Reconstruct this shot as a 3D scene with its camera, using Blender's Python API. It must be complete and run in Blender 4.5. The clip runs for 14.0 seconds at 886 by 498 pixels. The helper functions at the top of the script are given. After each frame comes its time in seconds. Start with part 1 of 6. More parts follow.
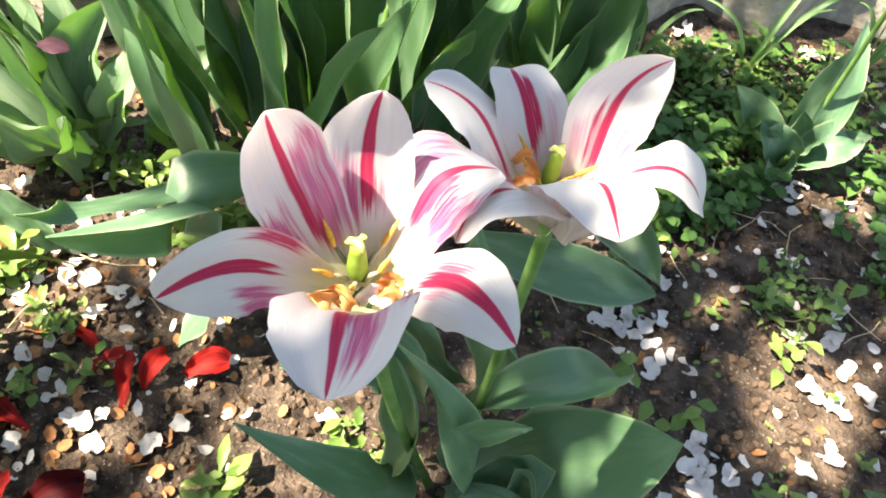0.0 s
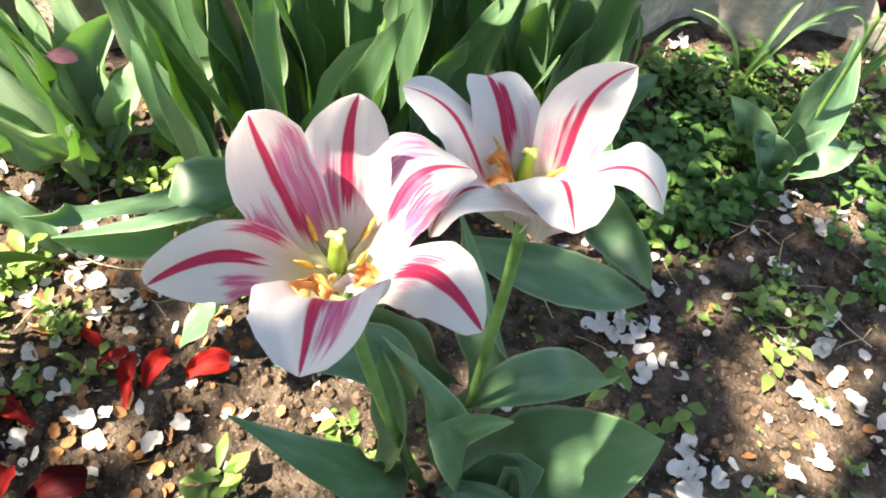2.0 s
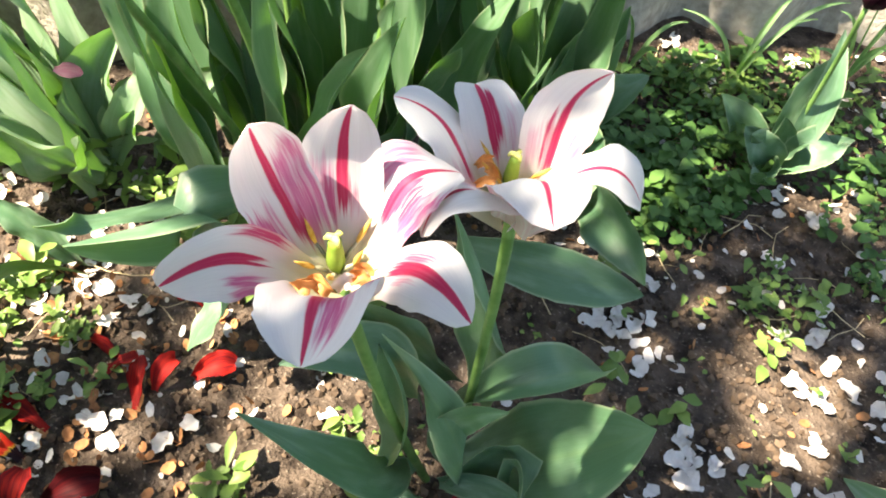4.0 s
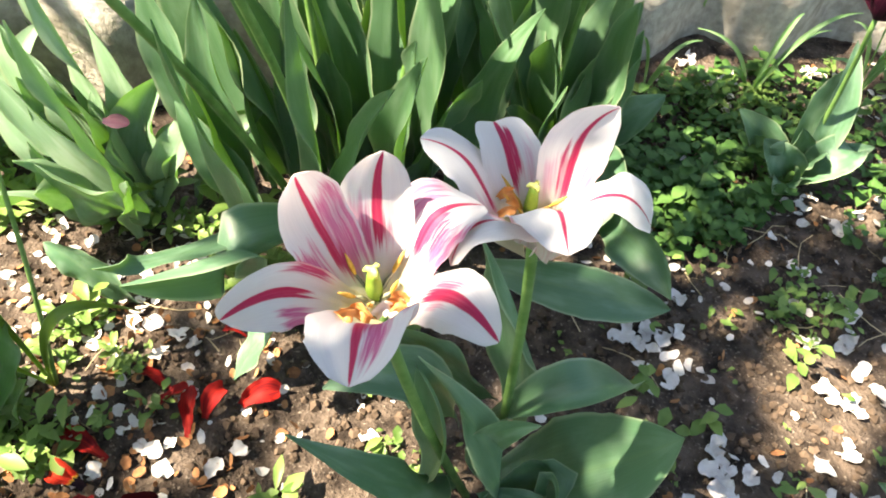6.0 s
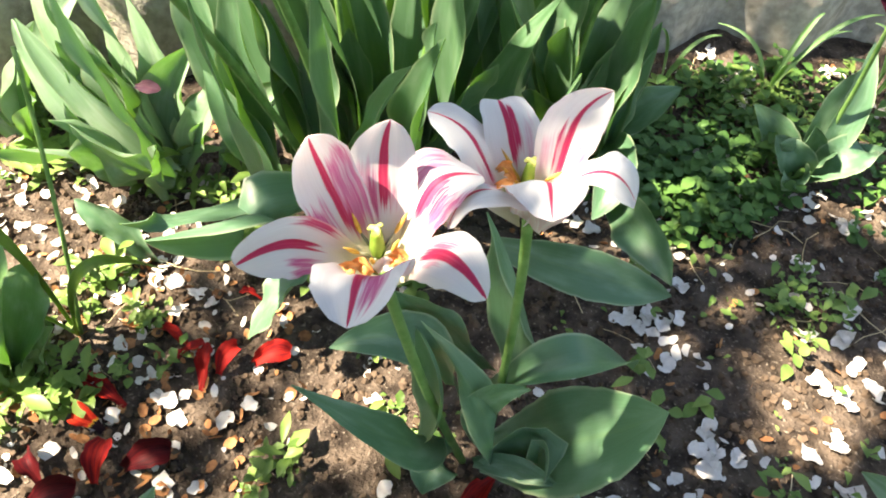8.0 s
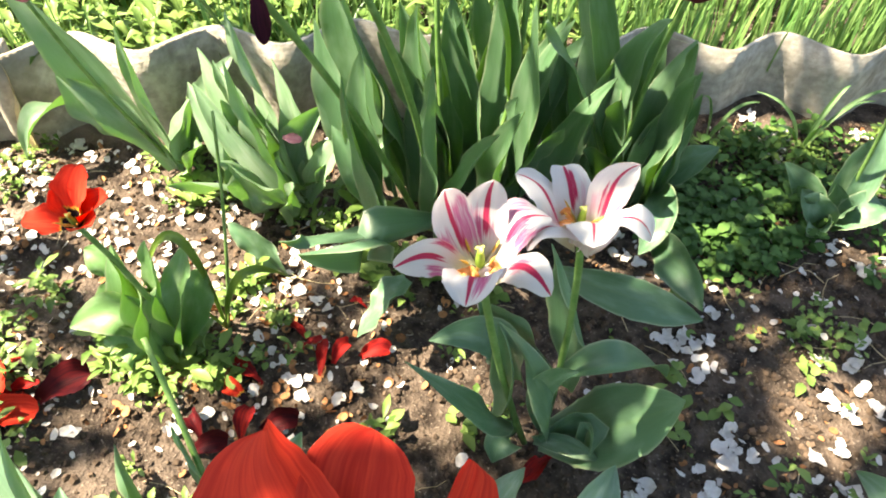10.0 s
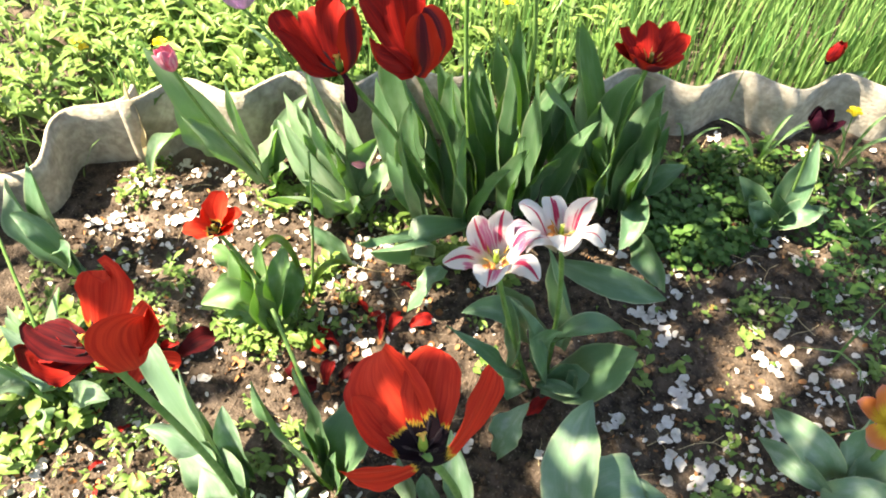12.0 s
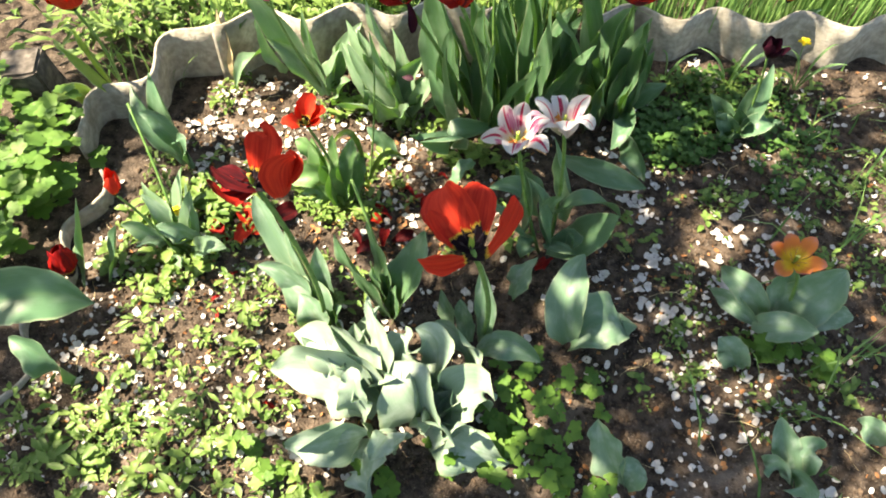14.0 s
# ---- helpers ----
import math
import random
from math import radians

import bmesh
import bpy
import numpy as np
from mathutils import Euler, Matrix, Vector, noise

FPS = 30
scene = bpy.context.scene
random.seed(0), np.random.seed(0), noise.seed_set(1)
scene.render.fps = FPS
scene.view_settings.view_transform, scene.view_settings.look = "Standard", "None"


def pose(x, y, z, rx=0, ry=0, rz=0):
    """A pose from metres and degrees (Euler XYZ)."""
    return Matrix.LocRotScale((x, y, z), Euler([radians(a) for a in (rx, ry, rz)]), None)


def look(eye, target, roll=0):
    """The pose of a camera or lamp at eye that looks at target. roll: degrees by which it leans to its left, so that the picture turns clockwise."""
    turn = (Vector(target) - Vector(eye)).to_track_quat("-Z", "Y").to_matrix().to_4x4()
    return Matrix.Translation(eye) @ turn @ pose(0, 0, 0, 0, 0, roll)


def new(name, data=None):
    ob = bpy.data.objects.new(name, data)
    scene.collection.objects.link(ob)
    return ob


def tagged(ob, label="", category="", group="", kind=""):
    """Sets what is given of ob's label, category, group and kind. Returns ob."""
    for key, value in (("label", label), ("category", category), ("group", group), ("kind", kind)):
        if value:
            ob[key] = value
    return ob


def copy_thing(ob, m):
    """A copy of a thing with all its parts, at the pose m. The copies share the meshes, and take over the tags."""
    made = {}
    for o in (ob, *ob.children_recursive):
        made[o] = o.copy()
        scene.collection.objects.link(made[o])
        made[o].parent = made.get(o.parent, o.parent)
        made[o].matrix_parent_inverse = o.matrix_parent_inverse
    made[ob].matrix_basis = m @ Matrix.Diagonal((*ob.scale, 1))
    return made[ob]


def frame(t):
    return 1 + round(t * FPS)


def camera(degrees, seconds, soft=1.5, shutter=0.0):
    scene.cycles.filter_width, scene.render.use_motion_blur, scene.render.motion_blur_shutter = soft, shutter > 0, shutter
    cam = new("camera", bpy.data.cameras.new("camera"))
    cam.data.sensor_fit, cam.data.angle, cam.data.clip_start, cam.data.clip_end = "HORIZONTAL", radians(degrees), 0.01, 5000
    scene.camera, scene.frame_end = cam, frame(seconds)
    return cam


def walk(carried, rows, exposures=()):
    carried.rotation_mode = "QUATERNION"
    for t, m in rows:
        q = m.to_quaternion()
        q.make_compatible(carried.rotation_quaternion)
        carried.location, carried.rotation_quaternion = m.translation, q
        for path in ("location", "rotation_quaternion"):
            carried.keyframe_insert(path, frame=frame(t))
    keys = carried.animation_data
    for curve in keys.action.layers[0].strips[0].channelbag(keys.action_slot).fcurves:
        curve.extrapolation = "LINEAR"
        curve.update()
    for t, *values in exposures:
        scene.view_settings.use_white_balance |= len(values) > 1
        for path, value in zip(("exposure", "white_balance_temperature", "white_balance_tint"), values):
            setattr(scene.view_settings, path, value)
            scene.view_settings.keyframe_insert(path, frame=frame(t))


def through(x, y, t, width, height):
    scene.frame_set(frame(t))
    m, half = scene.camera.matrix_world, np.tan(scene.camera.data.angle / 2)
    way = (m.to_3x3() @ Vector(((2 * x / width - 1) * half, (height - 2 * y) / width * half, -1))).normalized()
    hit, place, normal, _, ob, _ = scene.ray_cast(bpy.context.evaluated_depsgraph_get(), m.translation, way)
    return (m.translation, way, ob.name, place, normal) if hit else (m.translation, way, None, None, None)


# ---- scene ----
cam = camera(61.7, 14.0, 1.9)
PATH = [
    (0, (0.056, 0.051, 0.595), (0.089, 1.272, -0.988), 14.8),
    (0.5, (0.063, 0.055, 0.589), (0.05, 1.265, -1.004), 13.0),
    (1, (0.061, 0.05, 0.587), (0.081, 1.27, -0.998), 14.2),
    (1.5, (0.065, 0.047, 0.597), (0.082, 1.27, -0.985), 13.9),
    (2, (0.069, 0.038, 0.606), (0.072, 1.281, -0.961), 13.9),
    (2.5, (0.071, 0.015, 0.603), (0.036, 1.284, -0.943), 12.3),
    (3, (0.07, 0.028, 0.612), (0.059, 1.271, -0.955), 13.0),
    (5.5, (0.081, 0.019, 0.628), (0.013, 1.277, -0.925), 8.3),
    (6, (0.075, 0.011, 0.644), (-0.025, 1.286, -0.893), 6.6),
    (6.5, (0.071, -0.002, 0.643), (-0.034, 1.25, -0.913), 8.8),
    (7, (0.081, -0.003, 0.655), (-0.067, 1.253, -0.895), 7.8),
    (7.5, (0.087, -0.008, 0.657), (-0.088, 1.246, -0.891), 7.0),
    (8, (0.088, -0.012, 0.66), (-0.056, 1.224, -0.906), 7.9),
    (8.5, (0.068, -0.034, 0.689), (-0.123, 1.213, -0.863), 8.4),
    (9, (0.076, -0.077, 0.717), (-0.184, 1.189, -0.809), 6.4),
    (11.5, (0.115, -0.259, 0.975), (-0.245, 0.995, -0.541), 3.7),
    (12, (0.13, -0.329, 1.047), (-0.242, 0.885, -0.499), 2.2),
    (12.5, (0.149, -0.398, 1.118), (-0.242, 0.827, -0.414), 0.3),
    (13, (0.164, -0.485, 1.182), (-0.259, 0.795, -0.295), 0.7),
    (13.5, (0.174, -0.574, 1.234), (-0.286, 0.638, -0.288), 1.0),
    (14, (0.178, -0.635, 1.263), (-0.167, 0.457, -0.377), 2.7),
]
walk(cam, [(t, look(eye, target, roll)) for t, eye, target, roll in PATH], [(0, 2.62, 8100, 10), (9, 2.64, 8200, 9), (11.5, 2.56, 8500, 9), (13, 2.38, 8500, 8), (14, 2.18, 8500, 8)])

# ---- world, sun, exposure ----
SUN_WAY = Vector((-0.55, -0.15, 0.83)).normalized()
world = bpy.data.worlds.new("sky")
scene.world = world
world.use_nodes = True
sky = world.node_tree.nodes.new("ShaderNodeTexSky")
sky.sky_type, sky.sun_disc = "NISHITA", False
sky.sun_elevation = math.asin(SUN_WAY.z)
sky.sun_rotation = math.atan2(SUN_WAY.x, SUN_WAY.y)
world.node_tree.links.new(sky.outputs[0], world.node_tree.nodes["Background"].inputs[0])
world.node_tree.nodes["Background"].inputs[1].default_value = 0.076
lamp = bpy.data.lights.new("sun", "SUN")
lamp.energy, lamp.angle, lamp.color = 5.0, radians(0.6), (1.0, 0.95, 0.86)
new("sun", lamp).matrix_world = look(SUN_WAY * 20, (0, 0, 0))

# ---- materials ----


class Nodes:
    """A material's node tree, with short ways to add nodes."""

    def __init__(self, name, rough=0.5, spec=0.4):
        self.mat = bpy.data.materials.new(name)
        self.mat.use_nodes = True
        self.tree = self.mat.node_tree
        self.bsdf = self.tree.nodes["Principled BSDF"]
        self.out = self.tree.nodes["Material Output"]
        self.bsdf.inputs["Roughness"].default_value = rough
        self.bsdf.inputs["Specular IOR Level"].default_value = spec

    def add(self, kind, **inputs):
        node = self.tree.nodes.new(kind)
        for key, value in inputs.items():
            self.put(node.inputs[key.replace("_", " ")], value)
        return node

    def put(self, socket, value):
        if isinstance(value, bpy.types.NodeSocket):
            self.tree.links.new(value, socket)
        else:
            socket.default_value = value

    def math(self, op, a, b=0.0, c=0.0):
        node = self.tree.nodes.new("ShaderNodeMath")
        node.operation = op
        for socket, value in zip(node.inputs, (a, b, c)):
            self.put(socket, value)
        return node.outputs[0]

    def step(self, x, low, high):
        """A smooth step from 0 at low to 1 at high."""
        node = self.tree.nodes.new("ShaderNodeMapRange")
        node.interpolation_type = "SMOOTHSTEP"
        for key, value in (("Value", x), ("From Min", low), ("From Max", high)):
            self.put(node.inputs[key], value)
        return node.outputs[0]

    def mix(self, fac, a, b):
        node = self.tree.nodes.new("ShaderNodeMix")
        node.data_type = "RGBA"
        for socket, value in ((node.inputs[0], fac), (node.inputs[6], a), (node.inputs[7], b)):
            self.put(socket, (*value, 1.0) if isinstance(value, tuple) and len(value) == 3 else value)
        return node.outputs[2]

    def noise(self, scale, detail=3.0, vector=None, rough=0.55):
        node = self.add("ShaderNodeTexNoise", Scale=scale, Detail=detail, Roughness=rough)
        if vector is not None:
            self.put(node.inputs["Vector"], vector)
        return node.outputs[0]

    def where(self):
        return self.add("ShaderNodeTexCoord").outputs["Object"]

    def place(self):
        return self.add("ShaderNodeNewGeometry").outputs["Position"]

    def chance(self):
        return self.add("ShaderNodeObjectInfo").outputs["Random"]

    def island(self):
        return self.add("ShaderNodeNewGeometry").outputs["Random Per Island"]

    def uv(self):
        """Across from -1 to 1, and along from 0 to 1."""
        parts = self.add("ShaderNodeSeparateXYZ", Vector=self.add("ShaderNodeUVMap").outputs[0])
        return self.math("MULTIPLY_ADD", parts.outputs[0], 2.0, -1.0), parts.outputs[1]

    def vec(self, x, y, z=0.0):
        return self.add("ShaderNodeCombineXYZ", X=x, Y=y, Z=z).outputs[0]

    def bump(self, height, strength=0.4, distance=0.002):
        node = self.add("ShaderNodeBump", Strength=strength, Distance=distance, Height=height)
        self.put(self.bsdf.inputs["Normal"], node.outputs[0])

    def finish(self, colour, through=0.0, tint=None):
        """Base colour, and the share of light that a thin leaf or petal lets through."""
        self.put(self.bsdf.inputs["Base Color"], (*colour, 1.0) if isinstance(colour, tuple) else colour)
        if through:
            thin = self.add("ShaderNodeBsdfTranslucent", Color=(*tint, 1.0) if isinstance(tint, tuple) else (tint or colour))
            both = self.add("ShaderNodeMixShader", Fac=through)
            self.put(both.inputs[1], self.bsdf.outputs[0])
            self.put(both.inputs[2], thin.outputs[0])
            self.put(self.out.inputs[0], both.outputs[0])
        return self.mat


def soil_material():
    n = Nodes("dark garden soil", 0.95, 0.2)
    at = n.place()
    big, mid, fine = n.math("MULTIPLY_ADD", n.noise(1.3, 3, at), 0.45, n.math("MULTIPLY", n.noise(6.0, 5, at), 0.55)), n.noise(38.0, 5, at), n.noise(240.0, 4, at)
    colour = n.mix(n.step(mid, 0.3, 0.72), (0.020, 0.014, 0.011), (0.130, 0.098, 0.078))
    colour = n.mix(n.step(big, 0.53, 0.74), colour, (0.34, 0.268, 0.222))
    colour = n.mix(n.math("MULTIPLY", n.step(fine, 0.58, 0.72), 0.5), colour, (0.42, 0.35, 0.29))
    far = n.add("ShaderNodeVectorMath", Vector=at)
    far.operation = "LENGTH"
    turf = n.step(n.math("ADD", far.outputs["Value"], n.math("MULTIPLY", n.noise(1.7, 4, at), 1.4)), 2.3, 2.9)
    lawn = n.mix(n.step(n.math("ADD", n.noise(3.0, 5, at), n.math("MULTIPLY", fine, 0.3)), 0.45, 0.85), (0.022, 0.050, 0.012), (0.055, 0.10, 0.026))
    colour = n.mix(turf, colour, lawn)
    n.bump(n.math("ADD", mid, n.math("MULTIPLY", fine, 0.6)), 1.0, 0.011)
    return n.finish(colour)


def leaf_material(name, dark, light, bloom, through=0.28, rough=0.38):
    """A tulip leaf: long fine veins, a waxy bloom in patches, a paler rim."""
    n = Nodes(name, rough, 0.5)
    across, along = n.uv()
    shift = n.math("MULTIPLY", n.chance(), 37.0)
    veins = n.noise(1.0, 2, n.vec(n.math("MULTIPLY", across, 32.0), n.math("MULTIPLY", along, 1.6), shift))
    patch = n.noise(1.0, 4, n.vec(n.math("MULTIPLY", across, 1.8), n.math("MULTIPLY", along, 4.5), shift))
    speck = n.noise(900.0, 2, n.where())
    colour = n.mix(n.math("MULTIPLY_ADD", n.step(veins, 0.2, 0.8), 0.6, 0.2), dark, light)
    colour = n.mix(n.math("MULTIPLY", n.step(patch, 0.42, 0.72), 0.75), colour, bloom)
    colour = n.mix(n.math("MULTIPLY", n.step(n.chance(), 0.0, 1.0), 0.35), colour, light)
    midrib = n.step(n.math("ABSOLUTE", across), 0.10, 0.0)
    colour = n.mix(n.math("MULTIPLY", midrib, 0.30), colour, (0.16, 0.27, 0.12))
    rim = n.step(n.math("ABSOLUTE", across), 0.90, 0.98)
    colour = n.mix(n.math("MULTIPLY", rim, 0.75), colour, (0.36, 0.44, 0.29))
    colour = n.mix(n.math("MULTIPLY", n.step(speck, 0.64, 0.72), 0.25), colour, (0.20, 0.24, 0.15))
    n.bump(n.math("ADD", n.math("MULTIPLY", veins, 0.5), n.math("MULTIPLY", patch, 1.2)), 0.45, 0.0016)
    return n.finish(colour, through, n.mix(0.65, colour, (0.34, 0.54, 0.10)))


def striped_petal_material(rib, marks):
    """White tulip petal with a crimson rib, rose streaks and a cream foot.
    rib: where it starts along the petal, its half width, and its share of that width at the tip.
    marks: rows of place across, half width, start, end, strength, and share of crimson in the rose."""
    n = Nodes("white petal with crimson rib", 0.46, 0.25)
    across, along = n.uv()
    seed = n.math("MULTIPLY", n.chance(), 53.0)
    sway = n.math("MULTIPLY", n.math("SUBTRACT", n.noise(1.0, 2, n.vec(seed, n.math("MULTIPLY", along, 2.2), 3.0)), 0.5), 0.12)
    x = n.math("ADD", across, sway)
    ragged = n.math("SUBTRACT", n.noise(1.0, 3, n.vec(n.math("MULTIPLY", across, 13.0), n.math("MULTIPLY", along, 2.0), seed)), 0.5)
    streak = n.math("SUBTRACT", n.noise(1.0, 3, n.vec(n.math("MULTIPLY", across, 7.0), n.math("MULTIPLY", along, 1.3), n.math("ADD", seed, 9.0))), 0.5)
    fine = n.noise(1.0, 2, n.vec(n.math("MULTIPLY", across, 36.0), n.math("MULTIPLY", along, 2.5), seed))
    colour = n.mix(n.step(fine, 0.2, 0.8), (0.700, 0.720, 0.740), (0.770, 0.790, 0.805))
    blush = n.math("MULTIPLY", n.step(along, 0.60, 0.30), 0.15)
    colour = n.mix(blush, colour, (0.66, 0.33, 0.43))
    rose = n.mix(n.step(fine, 0.3, 0.7), (0.58, 0.13, 0.32), (0.64, 0.27, 0.45))
    for place, half, low, high, strength, deep in marks:
        far = n.math("ADD", n.math("ABSOLUTE", n.math("SUBTRACT", x, place)), n.math("MULTIPLY", ragged, 0.30))
        mask = n.step(far, half + 0.13, half - 0.05)
        ends = n.math("ADD", along, n.math("MULTIPLY", streak, 0.50))
        mask = n.math("MULTIPLY", mask, n.math("MULTIPLY", n.step(ends, low - 0.08, low + 0.06), n.step(ends, high + 0.05, high - 0.07)))
        mask = n.math("MULTIPLY", mask, n.math("MULTIPLY_ADD", n.step(ragged, -0.02, 0.12), -0.50, 1.0))
        colour = n.mix(n.math("MINIMUM", n.math("MULTIPLY", mask, 1.25 * strength), 1.0), colour, n.mix(deep, rose, (0.52, 0.035, 0.115)))
    start, wide, tip = rib
    width = n.math("MULTIPLY", n.math("MULTIPLY_ADD", n.step(along, 0.55, 1.0), tip - 1.0, 1.0), wide)
    width = n.math("ADD", width, n.math("MULTIPLY", ragged, n.math("MULTIPLY", n.step(along, 0.85, 0.45), 0.24)))
    line = n.step(n.math("SUBTRACT", n.math("ABSOLUTE", x), width), 0.025, -0.025)
    line = n.math("MULTIPLY", line, n.step(n.math("ADD", along, n.math("MULTIPLY", ragged, 0.40)), start - 0.05, start + 0.06))
    colour = n.mix(line, colour, n.mix(n.step(fine, 0.3, 0.8), (0.52, 0.028, 0.105), (0.60, 0.075, 0.17)))
    colour = n.mix(n.math("MULTIPLY", n.step(along, 0.36, 0.08), 0.75), colour, (0.66, 0.65, 0.40))
    n.bump(n.math("ADD", fine, streak), 0.3, 0.0009)
    return n.finish(colour, 0.54, colour)


def red_petal_material(name, bright, deep, heart, through=0.34):
    """Tulip petal of one strong colour: darker streaks and, at the foot, a black heart with a yellow rim."""
    n = Nodes(name, 0.60, 0.12)
    across, along = n.uv()
    seed = n.math("MULTIPLY", n.chance(), 41.0)
    streak = n.noise(1.0, 4, n.vec(n.math("MULTIPLY", across, 9.0), n.math("MULTIPLY", along, 1.5), seed))
    broad = n.noise(1.0, 2, n.vec(n.math("MULTIPLY", across, 1.5), n.math("MULTIPLY", along, 1.8), seed))
    colour = n.mix(n.step(streak, 0.35, 0.75), bright, deep)
    colour = n.mix(n.math("MULTIPLY", n.step(broad, 0.5, 0.8), 0.8), colour, deep)
    vein = n.noise(1.0, 2, n.vec(n.math("MULTIPLY", across, 30.0), n.math("MULTIPLY", along, 2.2), seed))
    colour = n.mix(n.math("MULTIPLY", n.step(vein, 0.45, 0.75), 0.40), colour, deep)
    if heart:
        rag = n.math("ADD", along, n.math("MULTIPLY", n.math("SUBTRACT", n.noise(1.0, 3, n.vec(n.math("MULTIPLY", across, 14.0), n.math("MULTIPLY", along, 5.0), seed)), 0.5), 0.20))
        colour = n.mix(n.step(rag, 0.275, 0.255), colour, (0.70, 0.46, 0.07))
        colour = n.mix(n.step(rag, 0.245, 0.222), colour, (0.018, 0.010, 0.016))
    n.bump(streak, 0.4, 0.0010)
    return n.finish(colour, through, colour)


def orange_petal_material(name):
    """Yellow at the foot, orange above, a mauve flush towards the rim."""
    n = Nodes(name, 0.6, 0.15)
    across, along = n.uv()
    seed = n.math("MULTIPLY", n.chance(), 43.0)
    streak = n.noise(1.0, 3, n.vec(n.math("MULTIPLY", across, 9.0), n.math("MULTIPLY", along, 1.6), seed))
    reach = n.math("ADD", along, n.math("MULTIPLY", n.math("SUBTRACT", streak, 0.5), 0.4))
    colour = n.mix(n.step(reach, 0.25, 0.60), (0.80, 0.60, 0.06), (0.74, 0.25, 0.07))
    colour = n.mix(n.math("MULTIPLY", n.step(reach, 0.72, 1.0), 0.75), colour, (0.56, 0.24, 0.22))
    n.bump(streak, 0.35, 0.0009)
    return n.finish(colour, 0.32, colour)


def rimmed_petal_material(name):
    """The outside of a deep red petal: a broad maroon middle, scarlet towards the rim."""
    n = Nodes(name, 0.60, 0.12)
    across, along = n.uv()
    seed = n.math("MULTIPLY", n.chance(), 47.0)
    streak = n.noise(1.0, 4, n.vec(n.math("MULTIPLY", across, 8.0), n.math("MULTIPLY", along, 1.4), seed))
    edge = n.math("ADD", n.math("ABSOLUTE", across), n.math("MULTIPLY", n.math("SUBTRACT", streak, 0.5), 0.9))
    edge = n.math("ADD", edge, n.math("MULTIPLY", n.math("SUBTRACT", n.chance(), 0.5), 0.7))
    colour = n.mix(n.step(edge, 0.35, 0.80), (0.085, 0.010, 0.022), (0.50, 0.022, 0.012))
    colour = n.mix(n.math("MULTIPLY", n.step(streak, 0.55, 0.75), 0.35), colour, (0.30, 0.04, 0.05))
    n.bump(streak, 0.3, 0.0008)
    return n.finish(colour, 0.10, (0.40, 0.02, 0.01))


def plain_material(name, low, high, rough=0.6, scale=120.0, through=0.0, bump=0.3, tint=None, islands=False):
    n = Nodes(name, rough, 0.3)
    at = n.where()
    tone = n.noise(scale, 4, at)
    fac = n.step(tone, 0.3, 0.7)
    if islands:
        fac = n.math("MULTIPLY_ADD", fac, 0.35, n.math("MULTIPLY", n.island(), 0.65))
    colour = n.mix(fac, low, high)
    n.bump(tone, bump, 0.001)
    return n.finish(colour, through, tint or (colour if through else None))


def fibre_cement_material():
    n = Nodes("weathered fibre cement", 0.9, 0.2)
    at = n.place()
    wide, mid, fine = n.noise(9.0, 4, at), n.noise(60.0, 4, at), n.noise(420.0, 3, at)
    colour = n.mix(n.step(mid, 0.3, 0.7), (0.28, 0.258, 0.222), (0.44, 0.41, 0.36))
    colour = n.mix(n.math("MULTIPLY", n.step(wide, 0.5, 0.72), 0.7), colour, (0.15, 0.13, 0.095))
    dents = n.add("ShaderNodeTexVoronoi", Scale=105.0, Randomness=0.55)
    n.put(dents.inputs["Vector"], at)
    n.bump(n.math("ADD", n.math("MULTIPLY", dents.outputs["Distance"], -1.1), n.math("ADD", mid, fine)), 0.45, 0.0028)
    return n.finish(colour)


SOIL = soil_material()
LEAF = leaf_material("green tulip leaf", (0.055, 0.145, 0.082), (0.115, 0.240, 0.138), (0.220, 0.345, 0.245), 0.34, 0.36)
LEAF_BLUE = leaf_material("blue-green tulip leaf", (0.105, 0.225, 0.140), (0.205, 0.340, 0.235), (0.400, 0.510, 0.440), 0.38, 0.38)
# LEAF made lighter: sky sheen on the back clumps put into the colour.
LEAF_PALE = leaf_material("pale green tulip leaf", (0.066, 0.168, 0.082), (0.125, 0.255, 0.138), (0.230, 0.360, 0.245), 0.45, 0.38)
# LEAF_BLUE lightened: sun and sky sheen put into the colour, besides the waxy bloom.
LEAF_MINT_LIT = leaf_material("mint tulip leaf lightened as if sunlit, with a waxy bloom", (0.175, 0.325, 0.190), (0.305, 0.465, 0.315), (0.450, 0.570, 0.455), 0.52, 0.42)
# Bright yellow-green: sun glowing through leaves, put into the base colour.
LEAF_SUNLIT = leaf_material("sunlit yellow-green tulip leaf", (0.130, 0.290, 0.110), (0.230, 0.420, 0.180), (0.400, 0.560, 0.350), 0.50, 0.40)
LEAF_WAX = leaf_material("blue-grey tulip leaf with a thick waxy bloom", (0.165, 0.275, 0.200), (0.290, 0.400, 0.325), (0.500, 0.590, 0.545), 0.26, 0.46)
LEAF_LIME = leaf_material("yellow-green leaf", (0.10, 0.20, 0.03), (0.19, 0.30, 0.05), (0.24, 0.34, 0.09), 0.35)
STEM = plain_material("tulip stem", (0.085, 0.19, 0.045), (0.16, 0.28, 0.09), 0.45, 60.0, 0.12)
PLAIN_WHITE = plain_material("withered white petal", (0.66, 0.58, 0.56), (0.78, 0.74, 0.72), 0.5, 160.0, 0.2)
PETAL_BACK = red_petal_material("blush white petal back", (0.76, 0.73, 0.74), (0.68, 0.46, 0.52), False)
RED_PETAL = red_petal_material("scarlet petal", (0.74, 0.060, 0.032), (0.52, 0.026, 0.018), True)
